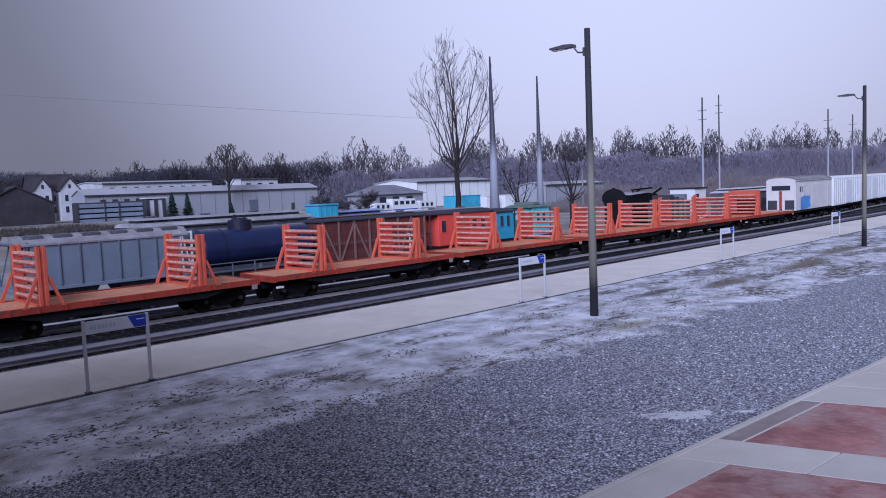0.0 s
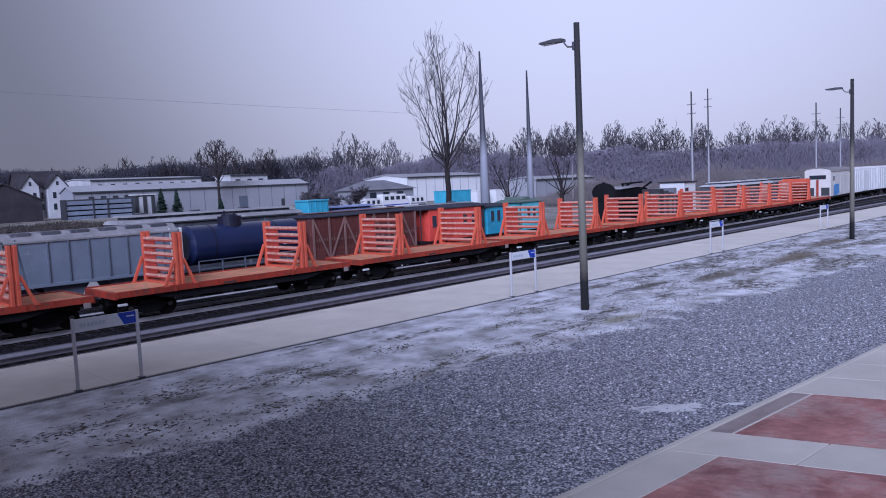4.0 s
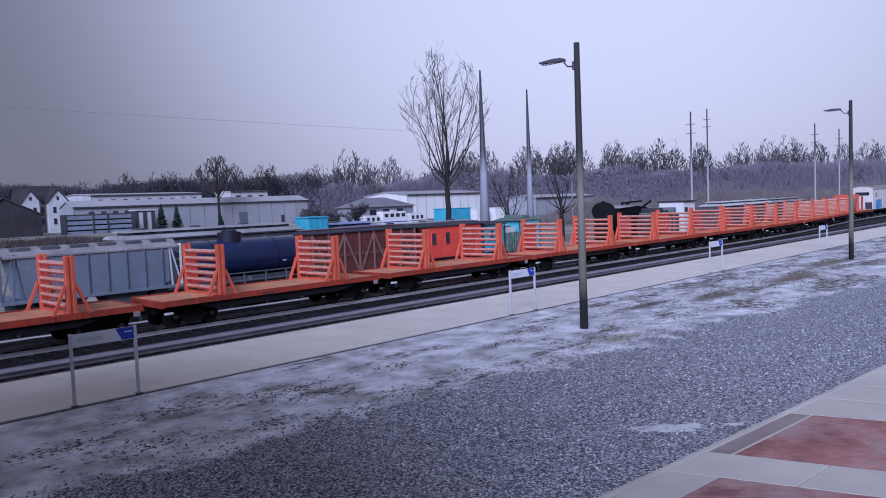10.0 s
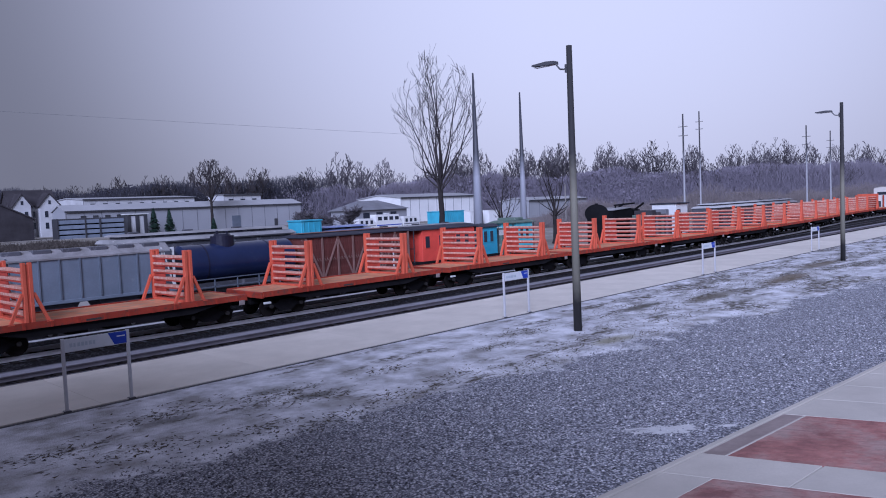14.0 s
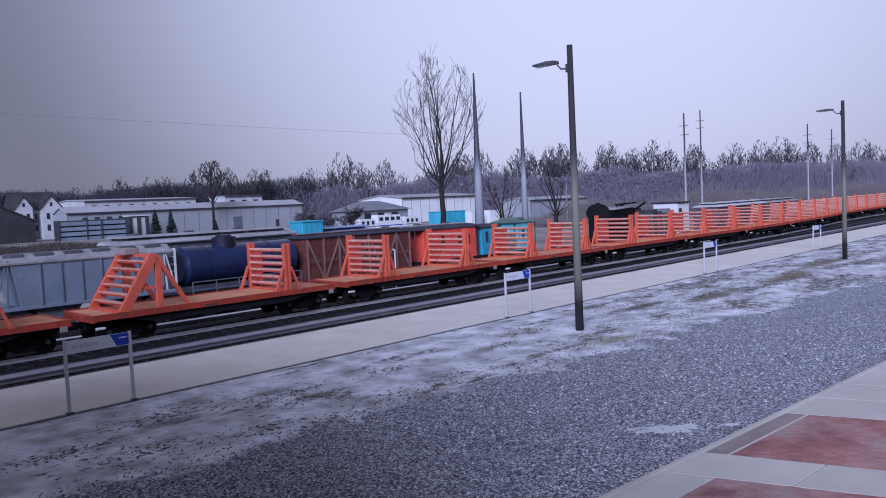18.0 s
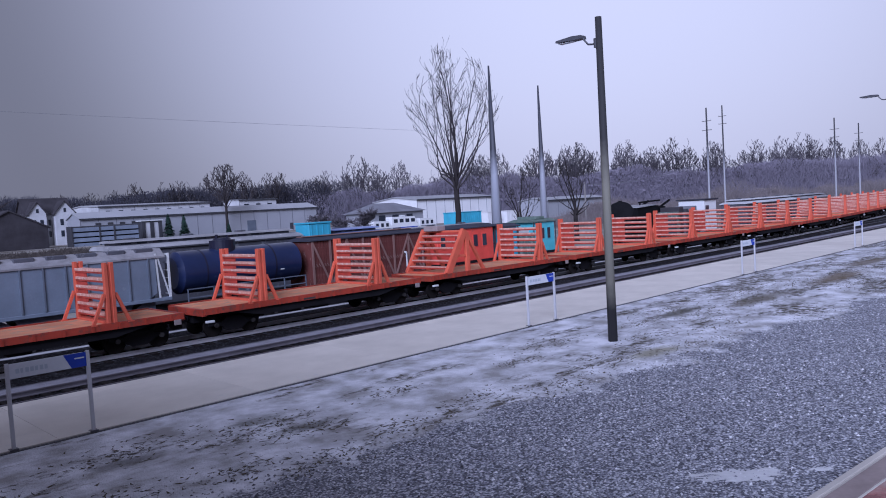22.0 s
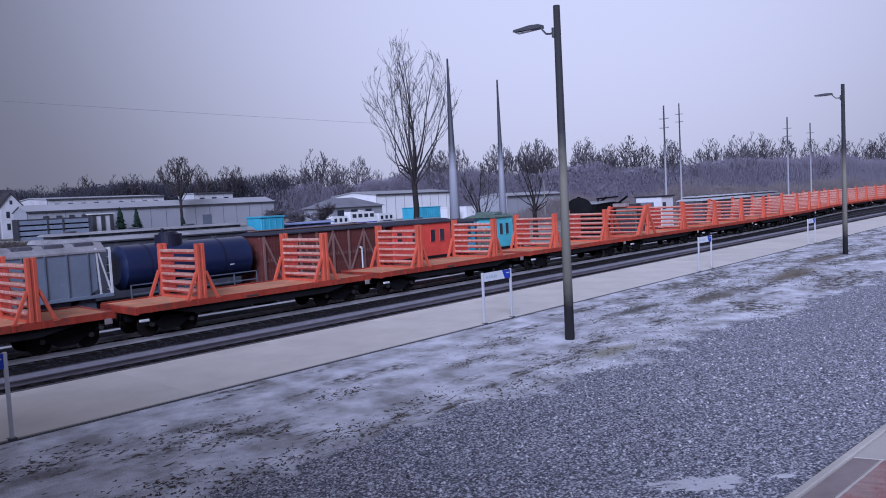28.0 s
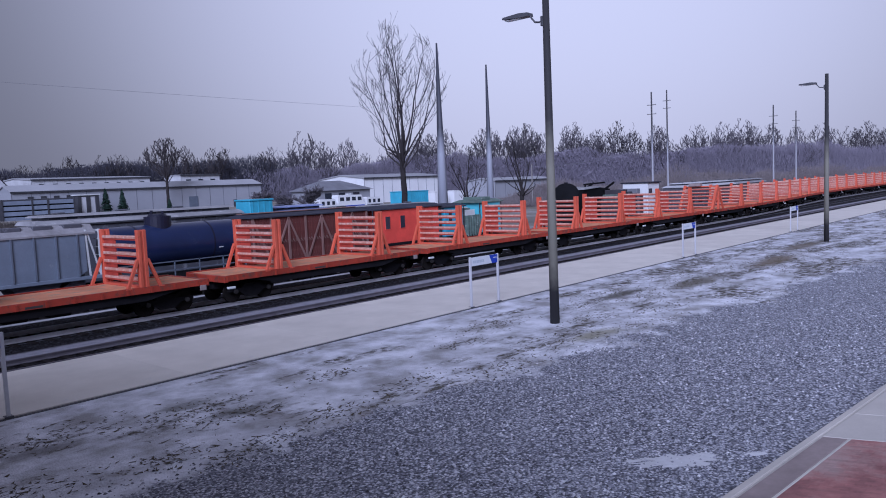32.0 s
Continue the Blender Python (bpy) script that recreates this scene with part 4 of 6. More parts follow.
def build_hopper():
    x0, x1 = 9.6, 18.2
    c, h = (x0 + x1) / 2, (x1 - x0) / 2
    car = yard("hopper_car", c, "pale blue-grey covered hopper car with a chalky roof", "hopper car")
    bm = B()
    body = [(-h + 1.15, 2.05), (-h + 0.75, 4.02), (h - 0.72, 4.02), (h - 0.72, 2.3), (h - 1.1, 2.05)]
    prism(bm, body, "y", -1.25, 1.25)
    part("body", bm, M["hopper"], car)
    bm = B()
    prism(bm, [(-1.32, 3.98), (-1.32, 4.06), (-0.8, 4.42), (0.8, 4.42), (1.32, 4.06), (1.32, 3.98)], "x", -h + 0.2, h - 0.25)
    part("roof", bm, M["hopper_roof"], car, "chalky pale roof")
    for i in range(6):
        bm = B()
        x = -h + 1.0 + i * 1.3
        box(bm, x - 0.42, x + 0.42, -1.0, -0.5, 4.2, 4.46, 0.03)
        part("hatch", bm, M["coach_side"], car, "dark loading hatch")
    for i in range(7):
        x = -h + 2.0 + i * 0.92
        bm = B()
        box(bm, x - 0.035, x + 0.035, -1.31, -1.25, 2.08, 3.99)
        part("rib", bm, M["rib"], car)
    for s in (-1, 1):
        bm = B()
        xe = s * (h - 0.06)
        for y in (-1.22, 1.22):
            beam(bm, (xe, y, 1.9), (xe, y, 4.18), 0.09, 0.09)
            beam(bm, (xe - s * 0.5, y, 1.9), (xe - s * 0.62, y, 4.18), 0.07, 0.07)
            beam(bm, (xe, y, 1.95), (xe - s * 0.55, y, 4.12), 0.06, 0.06)
        for k in range(5):
            beam(bm, (xe, -1.22, 2.2 + 0.38 * k), (xe, -0.7, 2.2 + 0.38 * k), 0.04, 0.04)
        beam(bm, (xe, -1.22, 4.12), (xe, 1.22, 4.12), 0.08, 0.08)
        if s > 0:
            part("end_frame", bm, M["frame_white"], car, "open white end frame with ladder rungs")
        else:
            part("end_frame", bm, M["rib"], car, "dark grey end frame with ladder rungs")
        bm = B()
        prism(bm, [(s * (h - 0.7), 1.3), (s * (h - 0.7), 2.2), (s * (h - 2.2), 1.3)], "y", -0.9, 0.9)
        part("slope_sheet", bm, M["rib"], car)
        build_truck(car, s * (h - 1.5))
    bm = B()
    box(bm, -h, h, -1.28, 1.28, 1.88, 2.05, 0.02)
    part("sill", bm, M["hopper"], car)
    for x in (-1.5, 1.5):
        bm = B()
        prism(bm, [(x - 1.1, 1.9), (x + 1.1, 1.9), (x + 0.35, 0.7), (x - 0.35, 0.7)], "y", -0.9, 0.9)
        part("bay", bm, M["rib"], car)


def build_tank_car():
    x0, x1 = 18.7, 26.2
    c, h = (x0 + x1) / 2, (x1 - x0) / 2
    car = yard("tank_car", c, "navy blue tank car with a low dark dome", "tank car")
    bm = B()
    tube(bm, (-h + 0.35, 0, 3.06), (h - 0.35, 0, 3.06), 1.08, seg=72)
    for s in (-1, 1):
        tube(bm, (s * (h - 0.35), 0, 3.06), (s * (h - 0.12), 0, 3.06), 1.08, 0.80, 72)
    part("tank", bm, M["tank"], car, smooth=False)
    bm = B()
    tube(bm, (-0.75, 0, 3.9), (-0.75, 0, 4.55), 0.66, seg=24)
    dome = part("dome", bm, M["tank_dark"], car)
    bm = B()
    tube(bm, (-0.75, 0, 4.55), (-0.75, 0, 4.66), 0.5, 0.42, 20)
    tube(bm, (-1.0, 0.1, 4.6), (-1.0, 0.1, 4.85), 0.08, seg=8)
    tube(bm, (-0.5, -0.1, 4.6), (-0.5, -0.1, 4.8), 0.07, seg=8)
    part("valves", bm, M["tank_dark"], dome)
    for dx in (-2.2, 1.8):
        bm = B()
        tube(bm, (dx - 0.04, 0, 3.06), (dx + 0.04, 0, 3.06), 1.095, seg=72)
        part("band", bm, M["tank_dark"], car)
    bm = B()
    box(bm, 2.05, 2.3, -1.04, -1.0, 2.72, 2.98)
    part("placard", bm, M["frame_white"], car, "small pale placard")
    bm = B()
    box(bm, -h, h, -1.2, 1.2, 1.30, 1.50, 0.02)
    part("frame", bm, M["under"], car)
    bm = B()
    for i in range(6):
        x = -h + 0.3 + i * (2 * h - 0.6) / 5
        beam(bm, (x, -1.3, 1.4), (x, -1.3, 2.3), 0.05, 0.05)
    for z in (1.85, 2.28):
        beam(bm, (-h + 0.3, -1.3, z), (h - 0.3, -1.3, z), 0.05, 0.05)
    part("handrail", bm, M["rib"], car)
    for s in (-1, 1):
        build_truck(car, s * (h - 1.4))


def build_wood_boxcar():
    x0, x1 = 26.5, 34.9
    c, h = (x0 + x1) / 2, (x1 - x0) / 2
    car = yard("wooden_boxcar", c, "faded brown wooden boxcar with diagonal steel braces", "boxcar")
    bm = B()
    box(bm, -h, h, -1.2, 1.2, 1.3, 4.1, 0.02)
    part("body", bm, M["boxcar"], car)
    n = 44
    bm = B()
    box(bm, -0.085, 0.085, -1.235, -1.2, 1.32, 4.08)
    plank = mesh_of("plank", bm, M["boxcar"])
    for i in range(n):
        p = part("plank", plank, None, car)
        p.location = (-h + 0.12 + i * (2 * h - 0.24) / (n - 1), random.uniform(-0.008, 0.008), 0)
    k = 7
    for i in range(k + 1):
        x = -h + i * 2 * h / k
        bm = B()
        box(bm, x - 0.06, x + 0.06, -1.31, -1.24, 1.3, 4.1)
        part("upright", bm, M["boxcar_brace"], car)
    for i in range(k):
        a, b = -h + i * 2 * h / k, -h + (i + 1) * 2 * h / k
        bm = B()
        beam(bm, (a, -1.29, 1.45 if i % 2 else 4.0), (b, -1.29, 4.0 if i % 2 else 1.45), 0.05, 0.11)
        part("brace", bm, M["boxcar_brace"], car)
    bm = B()
    prism(bm, [(-1.36, 4.10), (-1.36, 4.16), (0, 4.33), (1.36, 4.16), (1.36, 4.10)], "x", -h - 0.15, h + 0.15)
    part("roof", bm, M["roof_dark"], car, "dark tarred roof")
    bm = B()
    box(bm, -h, h, -0.3, 0.3, 4.33, 4.38, 0.01)
    part("roof_walk", bm, M["boxcar_brace"], car)
    bm = B()
    box(bm, -h, h, -1.15, 1.15, 1.05, 1.295)
    part("underframe", bm, M["under"], car)
    bm = B()
    tube(bm, (2.6, -1.5, 0.2), (2.6, -1.5, 2.9), 0.05, seg=8)
    tube(bm, (2.6, -1.5, 2.9), (2.6, -1.35, 2.95), 0.07, seg=8)
    part("grab_pole", bm, M["frame_white"], car, "pale upright pipe")
    for s in (-1, 1):
        build_truck(car, s * (h - 1.6))


def build_caboose(name, x0, x1, mat, label, top):
    c, h = (x0 + x1) / 2, (x1 - x0) / 2
    car = yard(name, c, label, "caboose")
    bm = B()
    box(bm, -h + (0.75 if h > 2 else 0.3), h - 0.3, -1.3, 1.3, 1.85, top, 0.02)
    part("body", bm, mat, car)
    bm = B()
    prism(bm, [(-1.42, top), (-1.42, top + 0.06), (-0.7, top + 0.24), (0.7, top + 0.24), (1.42, top + 0.06), (1.42, top)], "x", -h, h)
    part("roof", bm, M["roof_dark"] if mat is not M["teal"] else M["green_grey"], car)
    if mat is M["teal"]:
        bm = B()
        box(bm, -0.7, 0.4, -0.9, 0.9, top + 0.2, top + 0.42, 0.03)
        part("cupola", bm, M["green_grey"], car, "low grey-green cupola")
    for x in ((-h * 0.62, -h * 0.2, h * 0.34, h * 0.62) if h > 1.6 else (-0.42, 0.3)):
        w = 0.2 if h > 1.6 else 0.17
        bm = B()
        box(bm, x - w - 0.05, x + w + 0.05, -1.335, -1.305, 2.75, 3.65, 0.01)
        win = part("window", bm, mat, car)
        bm = B()
        box(bm, x - w, x + w, -1.345, -1.337, 2.8, 3.6)
        part("pane", bm, M["glass"], win)
    bm = B()
    box(bm, -h, h, -1.3, 1.3, 1.6, 1.845, 0.02)
    part("underframe", bm, M["under"], car)
    for s in (-1, 1):
        bm = B()
        xe = s * (h - 0.04)
        for y in (-1.2, -0.5, 0.5, 1.2):
            beam(bm, (xe, y, 1.85), (xe, y, top if abs(y) > 1 else 2.8), 0.05, 0.05)
        beam(bm, (xe, -1.2, 2.8), (xe, 1.2, 2.8), 0.05, 0.05)
        part("end_railing", bm, M["trim"], car)
        if h > 2:
            build_truck(car, s * (h - 1.25))
    if h <= 2:
        build_truck(car, 0.0)


def build_yard_rest():
    # a low grey-green gondola loaded with timber
    car = yard("gondola_car", 45.43, "grey-green gondola wagon loaded with old timber", "gondola car")
    h = 0.8
    bm = B()
    box(bm, -h, h, -1.3, 1.3, 1.6, 1.8)
    part("floor", bm, M["under"], car)
    for y in (-1.3, 1.3):
        bm = B()
        box(bm, -h, h, y - 0.05, y + 0.05, 1.8, 3.2, 0.02)
        part("side", bm, M["green_grey"], car)
        for i in range(6):
            bm = B()
            x = -h + 0.1 + i * (2 * h - 0.2) / 5
            box(bm, x - 0.05, x + 0.05, y - 0.12, y - 0.05, 1.7, 3.2)
            part("stake", bm, M["green_grey"], car)
    for x in (-h, h):
        bm = B()
        box(bm, x - 0.05, x + 0.05, -1.24, 1.24, 1.8, 3.2)
        part("end", bm, M["green_grey"], car)
    for i in range(9):
        bm = B()
        y = -1.0 + 0.25 * i
        box(bm, -h + 0.15, h - 0.15 - random.random() * 0.5, y - 0.1, y + 0.1, 2.9 + random.random() * 0.3, 3.5 + random.random() * 0.35, 0.02)
        part("timber", bm, M["green_grey"] if i % 2 else M["frame_white"], car)
    build_truck(car, 0.0)

    # dark steam engine, boiler front towards the station
    x, y = 65.2, 42.0
    eng = thing("steam_engine", pose(x, y, YARD_RAIL_Z, 0, 0, 34), "soot-black steam engine with a round boiler front", "locomotive")
    bm = B()
    tube(bm, (-1.8, 0, 4.2), (1.0, 0, 4.18), 0.92, seg=30)
    bmesh.ops.scale(bm, vec=(1, 1.25, 1), verts=bm.verts)
    part("boiler", bm, M["black"], eng)
    bm = B()
    tube(bm, (-1.86, 0, 4.2), (-1.8, 0, 4.2), 0.72, seg=24)
    bmesh.ops.scale(bm, vec=(1, 1.25, 1), verts=bm.verts)
    part("smokebox_door", bm, M["black"], eng)
    bm = B()
    tube(bm, (-0.9, 0, 4.95), (-0.9, 0, 5.2), 0.2, 0.16, 12)
    part("chimney", bm, M["black"], eng)
    bm = B()
    box(bm, -1.75, 3.0, -0.9, 0.9, 1.2, 3.9, 0.05)
    part("frame", bm, M["black"], eng)
    for k in range(2):
        bm = B()
        tube(bm, (0.4 + 1.6 * k, -1.0, 0.75), (0.4 + 1.6 * k, -0.8, 0.75), 0.75, seg=24)
        part("driving_wheel", bm, M["wheel"], eng)

    # black rail crane beyond the engine, its jib folded back over the deck
    crane = thing("rail_crane", pose(72.0, 43.6, YARD_RAIL_Z), "soot-black rail crane with a low body and a folded jib", "crane")
    bm = B()
    box(bm, -3.0, 3.0, -1.3, 1.3, 1.0, 1.5, 0.03)
    part("deck", bm, M["under"], crane)
    bm = B()
    prism(bm, [(-2.9, 1.5), (2.6, 1.5), (2.6, 4.3), (0.6, 4.5), (-2.9, 4.35)], "y", -1.15, 1.15)
    part("body", bm, M["black"], crane)
    bm = B()
    prism(bm, [(-3.0, 4.36), (0.4, 4.51), (0.4, 4.63), (-3.0, 4.48)], "y", -1.3, 1.3)
    part("roof", bm, M["coach_roof"], crane, "pale grey sheet roof")
    for yy in (-1.25, 1.25):
        bm = B()
        beam(bm, (1.0, yy, 4.2), (3.3, yy, 4.95), 0.12, 0.2)
        part("jib_leg", bm, M["black"], crane)
    bm = B()
    beam(bm, (-0.7, 0, 4.86), (3.4, 0, 4.97), 0.24, 0.16)
    part("jib", bm, M["black"], crane)
    bm = B()
    beam(bm, (-0.6, 0, 4.4), (-0.5, 0, 4.82), 0.12, 0.12)
    part("jib_rest", bm, M["black"], crane)
    for s in (-1, 1):
        build_truck(crane, s * 1.6)

    # cream shed on wheels beyond
    shed = thing("cream_van", pose(75.2, 39.2, YARD_RAIL_Z), "small cream-white railway van with a flat dark roof", "rail van")
    bm = B()
    box(bm, -1.3, 1.3, -1.4, 1.4, 1.6, 4.75, 0.03)
    part("body", bm, M["white_wall"], shed)
    bm = B()
    box(bm, -1.45, 1.45, -1.6, 1.6, 4.76, 4.88, 0.03)
    part("roof", bm, M["roof_dark"], shed)
    for dx in (-0.7,):
        bm = B()
        box(bm, dx - 0.35, dx + 0.35, -1.43, -1.405, 3.5, 4.2)
        part("window", bm, M["glass"], shed)
    bm = B()
    box(bm, -1.3, 1.3, -1.3, 1.3, 0.9, 1.59)
    part("underframe", bm, M["under"], shed)
    for s in (-1, 1):
        build_truck(shed, s * 0.4)

    # dark flat wagon with scrap between the engine and the van
    flat = thing("scrap_wagon", pose(71.0, 39.2, YARD_RAIL_Z), "dark flat wagon piled with crates and old machinery", "flat wagon")
    bm = B()
    box(bm, -2.7, 2.6, -1.35, 1.35, 1.0, 1.35, 0.02)
    part("deck", bm, M["under"], flat)
    for i in range(9):
        bm = B()
        x, w, hh = -2.3 + 0.56 * i, 0.3 + 0.12 * (i % 3), 2.0 + 0.9 * ((i * 7) % 5) / 4
        box(bm, x - w, x + w * 0.7, -1.1, 0.9, 1.36, 1.36 + hh, 0.05)
        part("crate", bm, (M["trim"], M["green_grey"], M["barn"], M["roof_grey"])[i % 4], flat)
    for s in (-1, 1):
        build_truck(flat, s * 1.5)

    # silver coaches on the rear track, only their roofs clear the row in front
    for x0, x1, mat, lab in ((17.8, 30.0, M["coach_roof"], "pale grey passenger coach with a rounded roof"), (32.35, 37.3, M["roof_blue"], "short old passenger coach with a faded blue roof"),
                             (37.9, 48.6, M["coach_roof"], "pale grey passenger coach with a low rounded roof"),
                             (83.0, 97.0, M["dim_white"], "pale grey coach with a rounded roof behind the racks"),
                             (97.7, 108.5, M["coach_roof"], "shorter pale grey coach coupled behind another coach")):
        c, h = (x0 + x1) / 2, (x1 - x0) / 2
        lift = -0.8 if 37.5 < x0 < 80 else -0.42 if 30 < x0 < 80 else -0.16 if x0 < 80 else -0.42
        yy = BACK_TRACK if x0 < 80 else 39.0
        coach = thing("passenger_coach", pose(c, yy, YARD_RAIL_Z + lift), lab, "rail coach")
        bm = B()
        box(bm, -h, h, -1.45, 1.45, 1.2, 4.425, 0.03)
        part("body", bm, M["coach_side"], coach)
        bm = B()
        # low roof wings, a clerestory with small dark lights, and a narrow upper roof
        prism(bm, [(-1.55, 4.43), (-1.55, 4.47), (-1.2, 4.62), (-0.8, 4.68), (0.8, 4.68), (1.2, 4.62), (1.55, 4.47), (1.55, 4.43)], "x", -h - 0.1, h + 0.1)
        part("roof", bm, mat, coach)
        bm = B()
        box(bm, -h + 0.5, h - 0.5, -0.78, 0.78, 4.682, 4.83, 0.01)
        clerestory = part("clerestory", bm, M["coach_side"], coach, "dark clerestory along the roof")
        bm = B()
        box(bm, -0.28, 0.28, -0.795, -0.782, 4.715, 4.80)
        light = mesh_of("clerestory_light", bm, M["glass"])
        for i in range(int((2 * h - 1.4) / 0.9)):
            part("clerestory_light", light, None, clerestory).location.x = -h + 1.1 + 0.9 * i
        bm = B()
        prism(bm, [(-0.98, 4.832), (-0.9, 4.89), (-0.35, 4.96), (0.35, 4.96), (0.9, 4.89), (0.98, 4.832)], "x", -h + 0.25, h - 0.25)
        part("upper_roof", bm, mat, coach)
        bm = B()
        box(bm, -h + 0.1, h - 0.1, -1.585, -1.552, 4.36, 4.44)
        part("gutter", bm, M["trim"], coach, "dark gutter along the eave")
        for i in range(int(2 * h / 2.2)):
            x = -h + 1.2 + 2.2 * i
            bm = B()
            box(bm, x - 0.5, x + 0.5, -1.48, -1.455, 2.7, 3.6, 0.01)
            part("window", bm, M["glass"], coach)
        for i in range(int(2 * h / 3.5)):
            bm = B()
            x = -h + 1.6 + 3.5 * i
            box(bm, x - 0.3, x + 0.3, -0.2, 0.2, 4.97, 5.06, 0.03)
            part("roof_vent", bm, M["coach_side"], coach)
        bm = B()
        box(bm, -h, h, -1.3, 1.3, 0.75, 1.195)
        part("underframe", bm, M["under"], coach)
        for s in (-1, 1):
            build_truck(coach, s * (h - min(2.2, h * 0.5)))
    box_thing("cyan_container", 31.25, 44.2, YARD_RAIL_Z - 0.2, 1.75, 1.6, 5.3, M["cyan"], "bright cyan sheet-metal cabin between the coaches", "cabin")


def box_thing(name, x, y, z, w, d, hgt, mat, label, category):
    t = thing(name, pose(x, y, z), label, category)
    bm = B()
    box(bm, -w / 2, w / 2, -d / 2, d / 2, 0, hgt - 0.12, 0.03)
    part("body", bm, mat, t)
    bm = B()
    box(bm, -w / 2 - 0.06, w / 2 + 0.06, -d / 2 - 0.06, d / 2 + 0.06, hgt - 0.115, hgt, 0.02)
    part("lid", bm, mat, t)
    for i in range(max(3, int(w / 0.4))):
        bx = -w / 2 + 0.2 + i * (w - 0.4) / max(2, int(w / 0.4) - 1)
        bm = B()
        box(bm, bx - 0.04, bx + 0.04, -d / 2 - 0.03, -d / 2, 0.1, hgt - 0.15)
        part("rib", bm, mat, t)
    return t


# ---- buildings far behind the yard ----
def far(x, y, z, y_new):
    """Pushes a place seen on a nearer plane straight back from the first viewpoint to y_new."""
    k = y_new / y
    return x * k, y_new, 4.83 + (z - 4.83) * k


def warehouse(name, x0, x1, y, top, depth, wall, label, roof_rise=1.2, panels=10, base=FAR_Z - 0.4, doors=()):
    c, h = (x0 + x1) / 2, (x1 - x0) / 2
    t = thing(name, pose(c, y, 0), label, "building")
    bm = B()
    box(bm, -h, h, 0, depth, base, top - 0.02)
    part("wall", bm, wall, t)
    bm = B()
    prism(bm, [(-0.4, top), (depth / 2, top + roof_rise), (depth + 0.4, top), (depth + 0.4, top + 0.25), (depth / 2, top + roof_rise + 0.25), (-0.4, top + 0.25)], "x", -h - 0.3, h + 0.3)
    part("roof", bm, M["roof_white"], t, "frosted pale roof")
    bm = B()
    prism(bm, [(0.0, top - 0.02), (depth, top - 0.02), (depth / 2, top + roof_rise - 0.02)], "x", -h, h)
    part("gable", bm, wall, t)
    bm = B()
    box(bm, -h - 0.35, h + 0.35, -0.46, -0.40, top - 0.15, top + 0.22)
    part("gutter", bm, M["trim"], t)
    for i in range(panels + 1):
        x = -h + i * 2 * h / panels
        bm = B()
        box(bm, x - 0.07, x + 0.07, -0.05, 0, base, top - 0.05)
        part("seam", bm, M["bluegrey_wall"] if wall is not M["bluegrey_wall"] else M["roof_grey"], t)
    for x, w, hh, mat in doors:
        bm = B()
        box(bm, x - c - w / 2, x - c + w / 2, -0.16, -0.01, base + 0.3, base + 0.3 + hh)
        part("door", bm, mat, t)
    return t


def gable_house(name, x, y, w, d, eave, ridge, wall, label, plain=False, roof="roof_grey"):
    t = thing(name, pose(x, y, FAR_Z - 0.4), label, "house")
    bm = B()
    box(bm, -w / 2, w / 2, 0, d, 0, eave)
    part("wall", bm, wall, t)
    bm = B()
    prism(bm, [(-w / 2, eave), (w / 2, eave), (0, ridge)], "y", 0.0, d)
    part("gable", bm, wall, t)
    for s in (-1, 1):
        bm = B()
        prism(bm, [(s * (w / 2 + 0.5), eave - 0.4), (0, ridge + 0.05), (0, ridge + 0.35), (s * (w / 2 + 0.5), eave - 0.1)], "y", -0.4, d + 0.4)
        part("roof_slope", bm, M[roof], t)
    if plain:
        return t
    for zz in (1.2, 4.0):
        for xx in (-w / 4, w / 4):
            bm = B()
            box(bm, xx - 0.45, xx + 0.45, -0.1, -0.01, zz, zz + 1.5)
            win = part("window", bm, M["white_wall"], t)
            bm = B()
            box(bm, xx - 0.36, xx + 0.36, -0.13, -0.11, zz + 0.1, zz + 1.4)
            part("pane", bm, M["glass"], win)
    bm = B()
    box(bm, w * 0.18, w * 0.18 + 0.7, d * 0.6, d * 0.6 + 0.7, ridge - 1.6, ridge + 0.9)
    part("chimney", bm, M["boxcar"], t)
    return t


